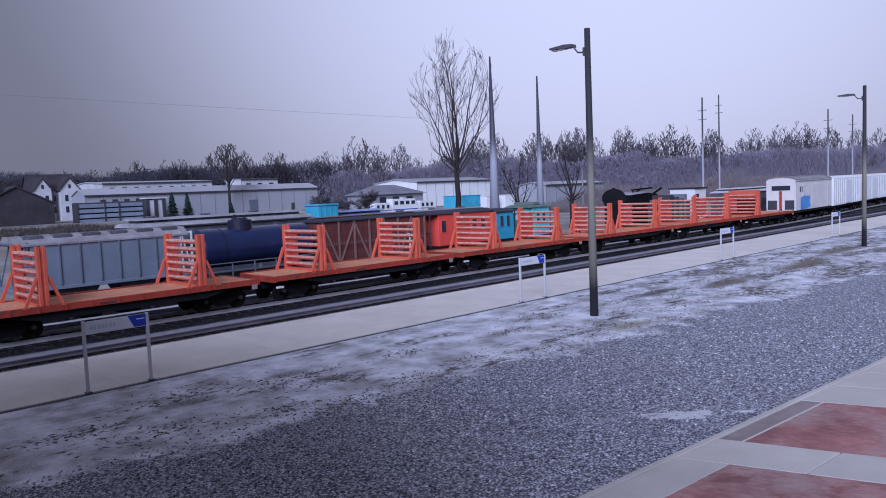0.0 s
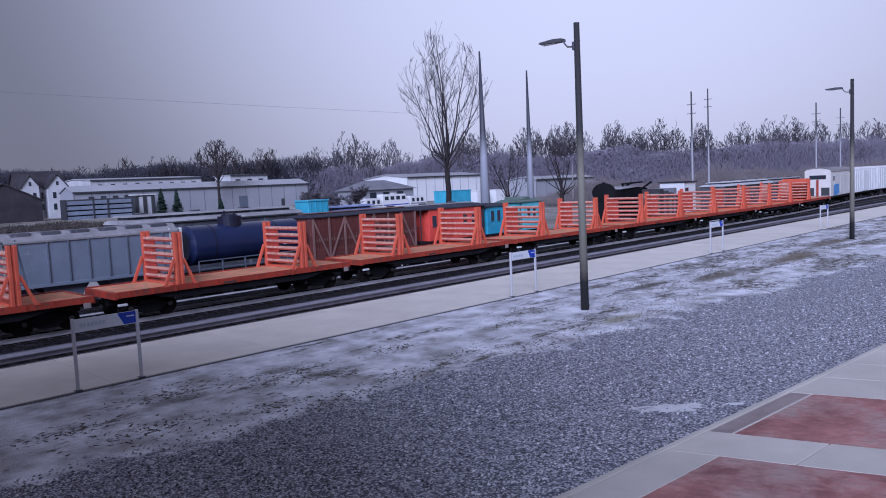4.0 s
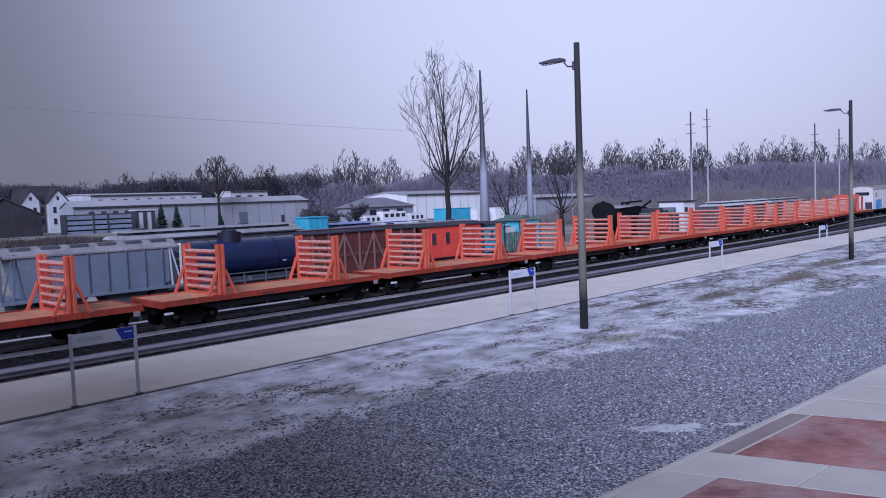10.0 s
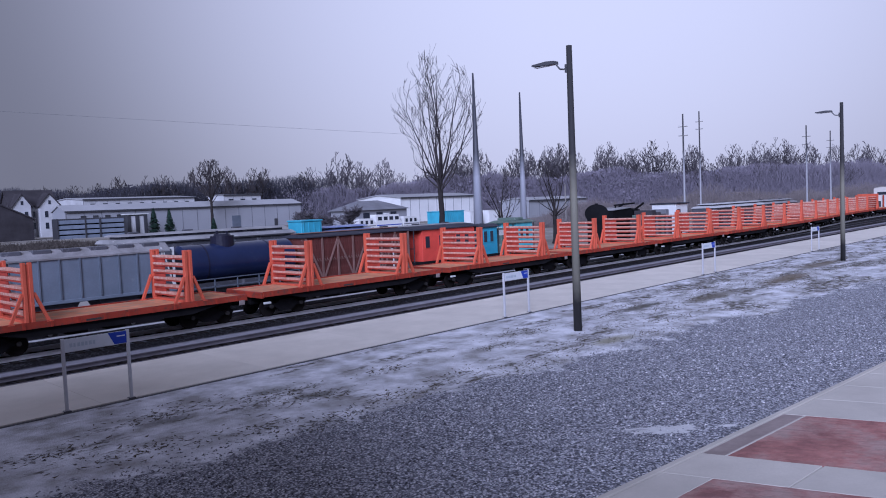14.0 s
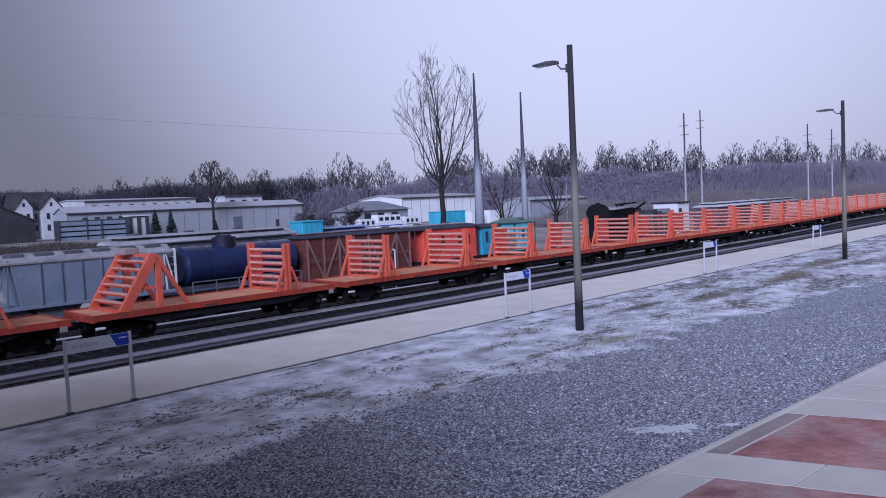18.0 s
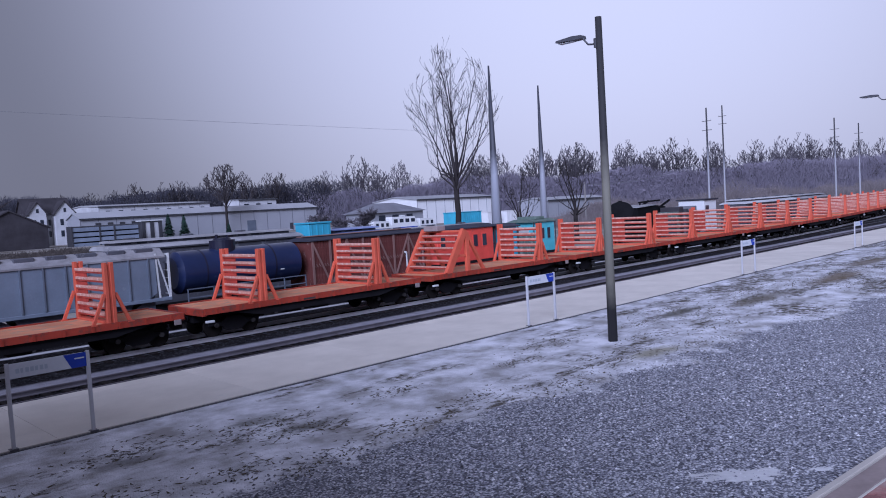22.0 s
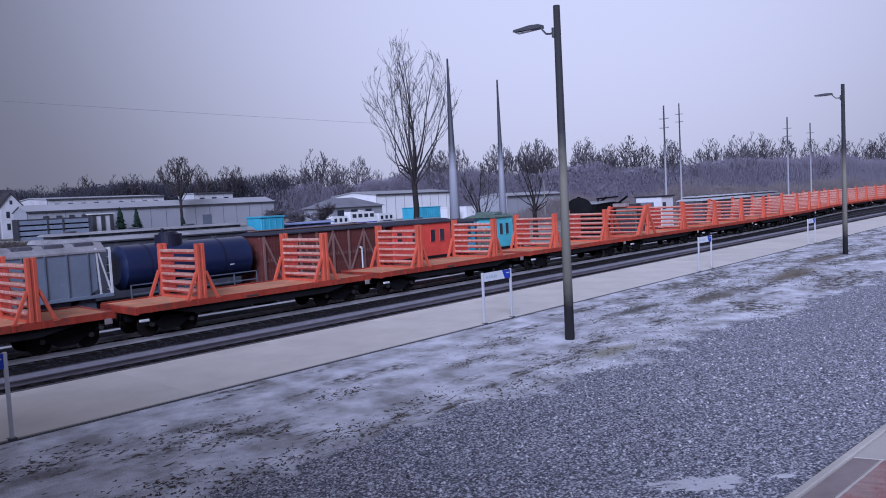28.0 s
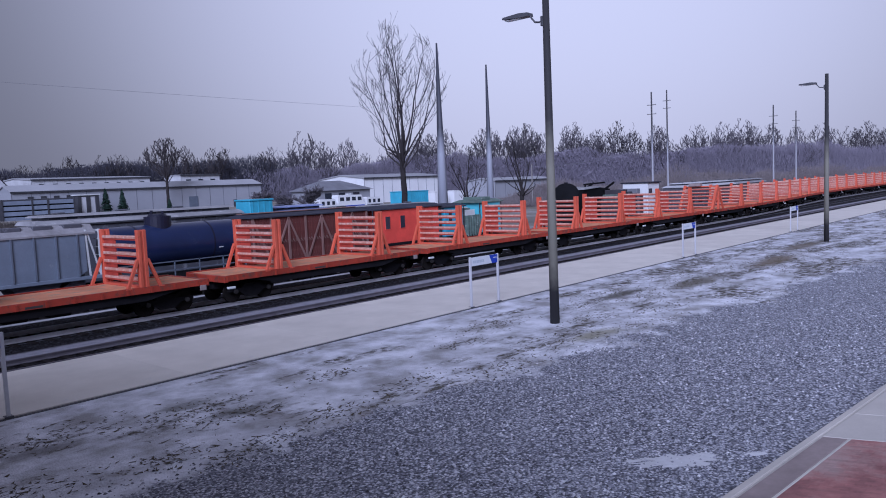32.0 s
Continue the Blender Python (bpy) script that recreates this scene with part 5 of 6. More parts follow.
def build_farmhouse():
    """A white house with two front gables under one steep dark roof."""
    t = thing("gabled_house", pose(66.4, 212, FAR_Z - 0.4), "white two-storey house with twin front gables and a dark roof", "house")
    bm = B()
    box(bm, -5.6, 5.6, 3.0, 10.0, 0, 8.9)
    part("wall", bm, M["dim_white"], t)
    bm = B()
    prism(bm, [(2.5, 8.6), (6.5, 12.6), (10.5, 8.6), (10.5, 8.9), (6.5, 12.95), (2.5, 8.9)], "x", -6.0, 6.0)
    prism(bm, [(3.0, 8.9), (10.0, 8.9), (6.5, 12.6)], "x", -5.6, 5.6)
    part("roof", bm, M["barn"], t, "steep dark shingle roof")
    for cx, w, ridge in ((-3.5, 4.1, 11.6), (3.1, 4.9, 11.7)):
        bm = B()
        box(bm, cx - w / 2, cx + w / 2, 0, 2.998, 0, 8.75)
        prism(bm, [(cx - w / 2, 8.752), (cx + w / 2, 8.752), (cx, ridge)], "y", 0, 5.5)
        wing = part("gable_wing", bm, M["dim_white"], t)
        for s in (-1, 1):
            bm = B()
            prism(bm, [(cx + s * (w / 2 + 0.4), 8.3), (cx, ridge + 0.03), (cx, ridge + 0.33), (cx + s * (w / 2 + 0.4), 8.6)], "y", -0.35, 5.6)
            part("roof_slope", bm, M["barn"], wing)
        for zz in (2.6, 5.6):
            for dx in (-0.9, 0.9):
                bm = B()
                box(bm, cx + dx - 0.4, cx + dx + 0.4, -0.06, -0.01, zz, zz + 1.6)
                part("window", bm, M["glass"], wing)
        bm = B()
        box(bm, cx - 0.3, cx + 0.3, -0.06, -0.01, 9.0, 10.0)
        part("attic_window", bm, M["glass"], wing)
    for zz in (2.6, 5.6):
        for xx in (-0.9, 0.1):
            bm = B()
            box(bm, xx - 0.3, xx + 0.3, 2.94, 2.99, zz, zz + 1.6)
            part("window", bm, M["glass"], t)


def build_far_buildings():
    x0, _, _ = far(28.33, 60, 5.12, 190)
    x1, _, _ = far(42.04, 60, 5.37, 190)
    warehouse("warehouse", x0 - 24, x1, 190, 6.6, 9, M["bluegrey_wall"], "long low blue-grey metal warehouse with a frosted roof", 1.5, 16,
              doors=[(x1 - 9, 1.0, 2.2, M["trim"]), (x1 - 22, 2.6, 3.6, M["rib"])] + [(x0 - 20 + 2.9 * k, 1.2, 5.2, M["trim"]) for k in range(7)])
    x0, _, _ = far(22.09, 60, 6.4, 222)
    x1, _, _ = far(31.2, 60, 6.4, 222)
    works = warehouse("works_building", x0, x1, 222, 10.2, 26, M["dim_white"], "long white works building with a row of small windows", 0.7, 10)
    c = (x0 + x1) / 2
    for k in range(9):
        bm = B()
        a = x0 - c + 2.5 + k * (x1 - x0 - 5) / 8
        box(bm, a - 0.6, a + 0.6, -0.12, -0.01, 7.9, 9.1)
        part("window", bm, M["glass"], works)
    x0, _, _ = far(34.0, 60, 6.4, 216)
    x1, _, _ = far(37.7, 60, 6.4, 216)
    block = warehouse("office_block", x0, x1, 216, 10.4, 10, M["dim_white"], "small white flat-roofed office behind the warehouse", 0.15, 4)
    for k in range(3):
        bm = B()
        a = -4.2 + 4.2 * k
        box(bm, a - 0.8, a + 0.8, -0.12, -0.01, 7.4, 9.2)
        part("window", bm, M["glass"], block)
    x0, _, _ = far(17.44, 52, 4.76, 178)
    x1, _, _ = far(21.8, 52, 3.6, 178)
    t = thing("lumber_rack", pose((x0 + x1) / 2, 178, FAR_Z - 0.35), "long grey stack of banded lumber under a pale cover", "lumber stack")
    w = x1 - x0
    for i in range(4):
        for j in range(2):
            bm = B()
            box(bm, -w / 2 + j * w * 0.62 + 0.15, -w / 2 + (w * 0.62 if j == 0 else w) - 0.15, 0, 3, 0.2 + 1.15 * i, 1.05 + 1.15 * i, 0.05)
            part("lumber_pack", bm, M["lumber"], t)
    # dark sheet added so that the gaps between the packs read dark
    bm = B()
    box(bm, -w / 2, w / 2, 3.05, 3.2, 0, 4.85)
    part("back_board", bm, M["trim"], t, "dark sheet added behind the stacks")
    for a in (-0.5, -0.1, 0.12, 0.5):
        bm = B()
        box(bm, a * w - 0.14, a * w + 0.14, -0.15, 3.1, 0, 4.9)
        part("upright", bm, M["trim"], t)
    x0, _, _ = far(22.0, 52, 5, 184)
    t = thing("loading_bay", pose(x0, 184, FAR_Z - 0.35), "row of tall white loading doors between dark posts", "loading bay")
    for i in range(3):
        bm = B()
        box(bm, 2.1 * i, 2.1 * i + 0.85, 0, 3, 0, 5.2, 0.03)
        part("post", bm, M["trim"], t)
    for i in range(2):
        bm = B()
        box(bm, 2.1 * i + 0.87, 2.1 * i + 2.08, 0.2, 0.5, 0, 4.9, 0.03)
        part("door", bm, M["dim_white"], t)
    bm = B()
    box(bm, -0.2, 5.3, -0.2, 3.2, 5.21, 5.5)
    part("lintel", bm, M["frame_white"], t)
    build_farmhouse()
    gable_house("house", 75.2, 216, 6.0, 8, 6.6, 7.6, M["dim_white"], "low white annexe beside the gabled house")
    gable_house("barn", 49.6, 186, 15.4, 10, 5.3, 9.0, M["barn"], "dark low barn with a broad tarred roof", True, "barn")
    # buildings beyond the boxcar
    x0, _, _ = far(47.72, 52, 5.75, 150)
    x1, _, _ = far(58.4, 52, 5.75, 150)
    warehouse("white_shed", x0, x1, 150, 6.8, 18, M["white_wall"], "long white industrial shed behind bare trees", 1.0, 9)
    x0, _, _ = far(42.2, 52, 4.6, 133)
    x1, _, _ = far(48.4, 52, 4.6, 133)
    t = thing("low_house", pose((x0 + x1) / 2, 133, 0), "low grey bungalow with a broad hipped roof", "house")
    h = (x1 - x0) / 2
    bm = B()
    box(bm, -h, h, 0, 9, -0.6, 4.1)
    part("wall", bm, M["bluegrey_wall"], t)
    bm = B()
    a = [bm.verts.new(v) for v in ((-h - 0.7, -0.7, 4.1), (h + 0.7, -0.7, 4.1), (h + 0.7, 9.7, 4.1), (-h - 0.7, 9.7, 4.1))]
    r = [bm.verts.new(v) for v in ((-h * 0.45, 4.5, 6.3), (h * 0.35, 4.5, 6.3))]
    for f in ((a[0], a[1], r[1], r[0]), (a[1], a[2], r[1]), (a[2], a[3], r[0], r[1]), (a[3], a[0], r[0]), (a[3], a[2], a[1], a[0])):
        bm.faces.new(f)
    part("roof", bm, M["roof_grey"], t)
    for xx in (-h * 0.6, -h * 0.1, h * 0.45):
        bm = B()
        box(bm, xx - 0.9, xx + 0.9, -0.12, -0.01, 2.0, 3.5)
        part("window", bm, M["glass"], t)
    x0, _, _ = far(52.12, 52, 4.2, 78)
    x1, _, _ = far(55.2, 52, 4.2, 78)
    t = box_thing("blue_shed", (x0 + x1) / 2, 78, -1.0, x1 - x0, 3.2, 4.75, M["cyan"], "cyan sheet-metal shed beyond the yard", "shed")
    for k, px in enumerate((43.2, 45.8, 48.6)):
        x, _, _ = far(px, 52, 3.5, 122)
        build_van(x, 122, ground_z(122), k)
    for px, w in ((57.4, 3.4), (60.2, 3.0)):
        x, _, _ = far(px, 52, 3.7, 96)
        box_thing("white_container", x, 96, -0.7, w, 2.6, 3.9, M["white_wall"], "white storage container beside the yard trees", "container")
    x, _, _ = far(66.5, 45, 4, 120)
    warehouse("pale_shed", x - 12, x + 16, 128, 4.6, 10, M["bluegrey_wall"], "pale low shed beyond the engine", 0.8, 6, base=-0.6)


def build_van(x, y, z, k):
    w = 7.4 if k == 1 else 4.8
    t = thing("parked_van", pose(x, y, z), "white parked van beside the bungalow" if k != 1 else "white motor home with dark windows", "van")
    top = 3.35 if k == 1 else 2.7
    bm = B()
    prism(bm, [(-w / 2, 0.45), (w / 2, 0.45), (w / 2, 1.5), (w / 2 - 0.6, 2.0), (w / 2 - 1.0, top - 0.08), (-w / 2 + 0.1, top), (-w / 2, top - 0.3)], "y", -1.0, 1.0)
    part("body", bm, M["white_wall"], t)
    for i in range(4 if k == 1 else 3):
        bm = B()
        a = -w / 2 + 0.5 + i * w / (4.6 if k == 1 else 3.6)
        box(bm, a, a + w / 7.0, -1.03, -1.005, top - 1.25, top - 0.5)
        part("window", bm, M["glass"], t)
    bm = B()
    box(bm, -w / 2 + 0.1, w / 2 - 0.2, -1.025, -1.003, 0.95, 1.15)
    part("stripe", bm, M["sign_blue"] if k == 1 else M["roof_grey"], t, "dark stripe along the side")
    if k == 1:
        bm = B()
        box(bm, -0.5, 0.5, -0.4, 0.4, top - 0.03, top + 0.22, 0.04)
        part("roof_unit", bm, M["frame_white"], t)
    for a in (-w / 2 + 0.9, w / 2 - 1.0):
        for s in (-0.9, 0.9):
            bm = B()
            tube(bm, (a, s - 0.13, 0.36), (a, s + 0.13, 0.36), 0.36, seg=16)
            part("wheel", bm, M["rubber"], t)


# ---- utility poles and wires ----
def build_poles():
    for x, top, r, lab in ((50.65, 16.3, 0.55, "tall tapering steel pole, upper shaft toned dark for backlight"), (57.75, 15.2, 0.42, "slender tapering steel pole, upper shaft toned dark for backlight")):
        t = thing("steel_pole", pose(x, 45.0 if x < 55 else 45.4, -1.2), lab, "utility pole", "tall steel poles")
        bm = B()
        tube(bm, (0, 0, 0), (0, 0, top + 1.2), r, 0.07, 16)
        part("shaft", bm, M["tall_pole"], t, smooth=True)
        bm = B()
        for z in (8, 10.5, 13):
            box(bm, -0.18, 0.18, -0.05, 0.05, z, z + 0.12)
        part("steps", bm, M["pole_steel"], t)
    for px, pz, y in ((90.33, 14.88, 60), (94.89, 15.5, 70), (134.7, 15.4, 52), (147.0, 15.0, 55)):
        x, _, z = far(px, 45, pz, y)
        t = thing("utility_pole", pose(x, y, -1.2), "wooden utility pole with short crossarms", "utility pole", "utility poles")
        bm = B()
        tube(bm, (0, 0, 0), (0, 0, z + 1.2), 0.19, 0.12, 10)
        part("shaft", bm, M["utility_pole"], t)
        for dz in (2.2, 3.7):
            bm = B()
            box(bm, -0.06, 0.06, -0.8, 0.8, z + 1.2 - dz, z + 1.32 - dz)
            arm = part("crossarm", bm, M["pole_grey"], t)
            for yy in (-0.7, 0.0, 0.7):
                bm = B()
                tube(bm, (0, yy, z + 1.32 - dz), (0, yy, z + 1.5 - dz), 0.05, seg=8)
                part("insulator", bm, M["frame_white"], arm)
    x, _, _ = far(64.2, 45, 6, 90)
    t = thing("utility_pole", pose(x, 90, -0.8), "short wooden utility pole in the yard", "utility pole", "utility poles")
    bm = B()
    tube(bm, (0, 0, 0), (0, 0, 8.6), 0.17, 0.12, 10)
    part("shaft", bm, M["pole_grey"], t)
    cable("overhead_cable", (-45, 46.5, 11.9), (50.5, 45.0, 10.6), 0.3, 0.007, "thin dark overhead cable strung from the steel pole")
    cable("power_cable", (x, 90, 7.4), (120.4, 60, 9.6), 1.1, 0.035, "sagging pale power cable between two poles")


def cable(name, a, b, sag, r, label):
    a, b = Vector(a), Vector(b)
    bm = B()
    n, rings = 14, []
    side = (b - a).cross(Vector((0, 0, 1))).normalized()
    for i in range(n + 1):
        p = a.lerp(b, i / n) - Vector((0, 0, sag * 4 * (i / n) * (1 - i / n)))
        rings.append([bm.verts.new(p + side * r * math.cos(k * math.pi / 3) + Vector((0, 0, r * math.sin(k * math.pi / 3)))) for k in range(6)])
    for p, q in zip(rings, rings[1:]):
        for k in range(6):
            bm.faces.new((p[k], p[(k + 1) % 6], q[(k + 1) % 6], q[k]))
    tagged(new(name, mesh_of(name, bm, M["pole_steel"])), label, "cable")


# ---- trees ----
def branch_mesh(seed, height, spread, levels, trunk_r, fork, upright, twig_n, thin, clear=0):
    """Trunk and bare branches as tapered tubes; returns two vertex and face lists."""
    rng = random.Random(seed)
    out = {0: ([], []), 1: ([], [])}

    def seg(a, b, r0, r1, k):
        verts, faces = out[k]
        d = (b - a).normalized()
        u = d.orthogonal().normalized()
        w = d.cross(u)
        r0, r1 = max(r0, thin), max(r1, thin)
        n = 6 if r0 > 0.09 else 4 if r0 > 0.05 else 3
        i0 = len(verts)
        for p, r in ((a, r0), (b, r1)):
            for j in range(n):
                t = 2 * math.pi * j / n
                verts.append(tuple(p + (u * math.cos(t) + w * math.sin(t)) * r))
        faces.extend((i0 + j, i0 + (j + 1) % n, i0 + n + (j + 1) % n, i0 + n + j) for j in range(n))

    def grow(p, d, length, r, level):
        steps = (6 if clear else 4) if level == 0 else 4 if level < 2 else 3
        k = 0 if level == 0 else 1
        for i in range(steps):
            d = (d + Vector((rng.gauss(0, 0.09), rng.gauss(0, 0.09), upright * 0.10 + rng.gauss(0, 0.03)))).normalized()
            q = p + d * length / steps
            r1 = r * (0.86 if level == 0 else 0.72)
            seg(p, q, r, r1, k)
            p, r = q, r1
            if level < levels and (i > clear or level > 0):
                for _ in range(fork if level else fork + (i == steps - 1) * 3):
                    if rng.random() < (0.95 if level < 2 else twig_n):
                        ang = rng.uniform(0, 2 * math.pi)
                        side = Vector((math.cos(ang), math.sin(ang), 0))
                        nd = (d * rng.uniform(0.6, 1.0) + side * spread * rng.uniform(0.5, 1.1)).normalized()
                        grow(p, nd, length * rng.uniform(0.45, 0.72), r * rng.uniform(0.5, 0.72), level + 1)

    grow(Vector((0, 0, 0)), Vector((0, 0, 1)), height * (0.62 if clear else 0.5), trunk_r, 0)
    return out


def fan_mesh(seed, height, radius, low, leaders, thin, stout):
    """A short trunk that parts into rising limbs, which fill an egg-shaped crown widest below its middle."""
    rng = random.Random(seed)
    out = {0: ([], []), 1: ([], [])}

    def seg(a, b, r0, r1, k):
        verts, faces = out[k]
        d = (b - a).normalized()
        u = d.orthogonal().normalized()
        w = d.cross(u)
        n = 8 if r0 > 0.1 else 5 if r0 > 0.04 else 3
        i0 = len(verts)
        for p, r in ((a, max(r0, thin)), (b, max(r1, thin))):
            for j in range(n):
                t = 2 * math.pi * j / n
                verts.append(tuple(p + (u * math.cos(t) + w * math.sin(t)) * r))
        faces.extend((i0 + j, i0 + (j + 1) % n, i0 + n + (j + 1) % n, i0 + n + j) for j in range(n))

    def envelope(z):
        k = (z - low) / (height - low)
        return radius * (min(1.0, 0.40 + 1.45 * max(0, k)) if k < 0.42 else max(0.14, 1.0 - 0.88 * (min(1, (k - 0.42) / 0.58)) ** 1.5))

    def limb(p, d, length, r, level):
        steps = max(3, int(length / height * (22 if level == 0 else 30)))
        for i in range(steps):
            pull = 0.055 if level == 0 else 0.05
            d = (d + Vector((rng.gauss(0, 0.07), rng.gauss(0, 0.07), pull + rng.gauss(0, 0.04)))).normalized()
            q = p + d * length / steps
            if q.z > height * rng.uniform(0.93, 1.0):
                return
            off = math.hypot(q.x, q.y)
            if off > envelope(q.z) * (0.9 if level == 0 else 1.05):
                if level and rng.random() < 0.55:
                    return
                d = (d - Vector((q.x, q.y, 0)) / off * (0.34 if level == 0 else 0.16) + Vector((0, 0, 0.12))).normalized()
                q = p + d * length / steps
            shrink = 1 - 1.9 / (steps + 2) if level == 0 else 1 - 1.2 / (steps + 2)
            seg(p, q, r, r * shrink, 1)
            p, r = q, r * shrink
            if level < 3 and i > (1 if level == 0 else 0) and rng.random() < (0.85, 0.75, 0.5)[level]:
                a = rng.uniform(0, 2 * math.pi)
                for _ in range(1 if level == 0 else 2):
                    b = a + rng.uniform(1.5, 4.5)
                    nd = (d + Vector((math.cos(b), math.sin(b), rng.uniform(-0.2, 0.3))) * rng.uniform(0.4, 0.8)).normalized()
                    limb(p, nd, height * (0.15, 0.075, 0.034)[level] * rng.uniform(0.6, 1.2) * (1 - 0.3 * i / steps), r * rng.uniform(0.4, 0.58), level + 1)

    top = low * 0.96
    stem = [Vector((rng.gauss(0, 0.04), rng.gauss(0, 0.04), top * i / 7)) for i in range(8)]
    g = height * 0.0150 * stout
    for i in range(7):
        seg(stem[i], stem[i + 1], g * (1 - 0.045 * i) * (1.25 if i == 0 else 1), g * (1 - 0.045 * (i + 1)), 0)
    for i in range(leaders):
        a = i * 2.39996 + rng.uniform(-0.25, 0.25)
        lean = 0.06 + 0.98 * (i / max(1, leaders - 1)) ** 0.8
        start = stem[-1] - Vector((0, 0, 0.22 * i if i < leaders * 0.6 else rng.uniform(0.2, 1.6)))
        d = Vector((math.cos(a) * lean, math.sin(a) * lean, 1)).normalized()
        limb(start, d, (height - start.z) * (0.98 - 0.34 * lean) * rng.uniform(0.9, 1.0), g * (0.46 - 0.2 * lean), 0)
    for i in range(5):
        a = rng.uniform(0, 2 * math.pi)
        d = Vector((math.cos(a), math.sin(a), 0.35)).normalized()
        limb(stem[-1] - Vector((0, 0, rng.uniform(0.1, 1.0))), d, radius * rng.uniform(0.6, 0.85), g * 0.22, 1)
    return out


def fan_tree(name, m, label, seed, height, radius, low, leaders, thin, twigs="twig", group="bare trees", stout=1.0):
    data = fan_mesh(seed, height, radius, low, leaders, thin, stout)
    t = thing(name, m, label, "tree", group)
    part("trunk", soup("trunk", data[0][0], data[0][1], M["bark"]), None, t)
    part("crown", soup("crown", data[1][0], data[1][1], M[twigs]), None, t, "leafless branches and twigs")
    return t


def make_tree(name, m, label, seed, height, spread, levels, trunk_r, fork=2, upright=1.0, twig_n=0.75, group="bare trees", thin=0.03, clear=0, twigs="twig"):
    data = branch_mesh(seed, height, spread, levels, trunk_r, fork, upright, twig_n, thin, clear)
    top = max(v[2] for v in data[1][0])
    k = height / top
    t = thing(name, m, label, "tree", group)
    part("trunk", soup("trunk", [(x * k, y * k, z * k) for x, y, z in data[0][0]], data[0][1], M["bark"]), None, t)
    part("crown", soup("crown", [(x * k, y * k, z * k) for x, y, z in data[1][0]], data[1][1], M[twigs]), None, t, "leafless branches and twigs")
    return t


def build_trees():
    # the big one behind the yard
    fan_tree("bare_tree", pose(53.0, 51.9, -1.2, 0, 0, 40), "tall bare deciduous tree with ascending branches", 11, 21.9, 4.3, 9.2, 16, 0.013)
    # two by the steel poles
    x, _, _ = far(62.5, 52, 6, 60)
    fan_tree("bare_tree", pose(x, 60, -1.2), "bare spreading tree beside the steel poles", 5, 10.8, 3.4, 3.6, 6, 0.013, "bark", stout=2.0)
    x, _, _ = far(72.0, 52, 6, 60)
    fan_tree("bare_tree", pose(x, 60, -1.2), "bare forked tree beyond the yard", 8, 13.0, 3.8, 4.6, 6, 0.013, "bark", stout=1.9)
    # the lone tree by the warehouse
    fan_tree("bare_tree", pose(101.6, 186, FAR_Z - 0.3), "lone bare tree with a broad crown in front of the warehouse", 21, 19.8, 5.9, 9.8, 18, 0.055, stout=1.5)
    # left trees get darker twigs, the dimmer light there put into their colour
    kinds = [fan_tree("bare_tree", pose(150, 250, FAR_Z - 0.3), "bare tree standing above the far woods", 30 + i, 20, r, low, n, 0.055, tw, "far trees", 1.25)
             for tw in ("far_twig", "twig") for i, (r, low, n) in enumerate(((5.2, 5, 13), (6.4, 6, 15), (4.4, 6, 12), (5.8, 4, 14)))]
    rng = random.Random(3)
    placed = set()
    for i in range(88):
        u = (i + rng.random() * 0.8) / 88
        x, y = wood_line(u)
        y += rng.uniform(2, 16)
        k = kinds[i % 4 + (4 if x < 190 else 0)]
        s = rng.uniform(0.62, 1.18) * (wood_height(u) / 20.0) * (0.86 if x < 150 else 1.0)
        m = pose(x, y, FAR_Z - 0.3, 0, 0, rng.uniform(0, 360))
        t = copy_thing(k, m) if k in placed else k
        placed.add(k)
        t.matrix_basis = m @ Matrix.Diagonal((s, s, s, 1))
    for px, py, hh, sd in ((39.2, 100, 5.2, 41), (41.3, 112, 6.0, 42), (36.5, 120, 5.0, 43)):
        x, _, _ = far(px, 52, 5, py)
        make_tree("bare_shrub", pose(x, py, ground_z(py)), "bare grey shrub behind the railway yard", sd, hh, 1.0, 4, 0.12, 3, 0.3, 0.6, "shrubs", 0.03, 0, "far_twig")
    # spruces by the loading bay
    for px, hh in ((23.88, 5.6), (25.04, 5.2), (28.5, 2.4)):
        x, _, _ = far(px, 52, 5, 181)
        build_spruce(x, 181, FAR_Z - 0.3, hh + 1.1)
    # bare tree at the far side, by the barn
    x, _, _ = far(13.4, 60, 5, 170)
    make_tree("bare_tree", pose(x, 170, FAR_Z - 0.3), "bare tree beside the dark barn", 77, 12, 0.8, 4, 0.3, 2, 0.6)


def build_spruce(x, y, z, hgt):
    t = thing("spruce", pose(x, y, z), "dark narrow spruce beside the loading bay", "tree", "spruces")
    bm = B()
    tube(bm, (0, 0, 0), (0, 0, hgt), 0.16, 0.03, 8)
    part("trunk", bm, M["bark"], t)
    rng = random.Random(int(x * 10))
    verts, faces = [], []
    for i in range(260):
        k = rng.random() ** 0.8
        zz = hgt * (0.08 + 0.92 * k)
        r = (1 - k) * hgt * 0.24 + 0.12
        a = rng.uniform(0, 2 * math.pi)
        L = r * rng.uniform(0.6, 1.15)
        ca, sa = math.cos(a), math.sin(a)
        w = 0.25 + 0.2 * (1 - k)
        n = len(verts)
        verts += [(0, 0, zz + 0.15), (ca * L - sa * w, sa * L + ca * w, zz - 0.3), (ca * L * 1.15, sa * L * 1.15, zz - 0.45), (ca * L + sa * w, sa * L - ca * w, zz - 0.3)]
        faces += [(n, n + 1, n + 2, n + 3)]
    part("crown", soup("crown", verts, faces, M["conifer"]), None, t)


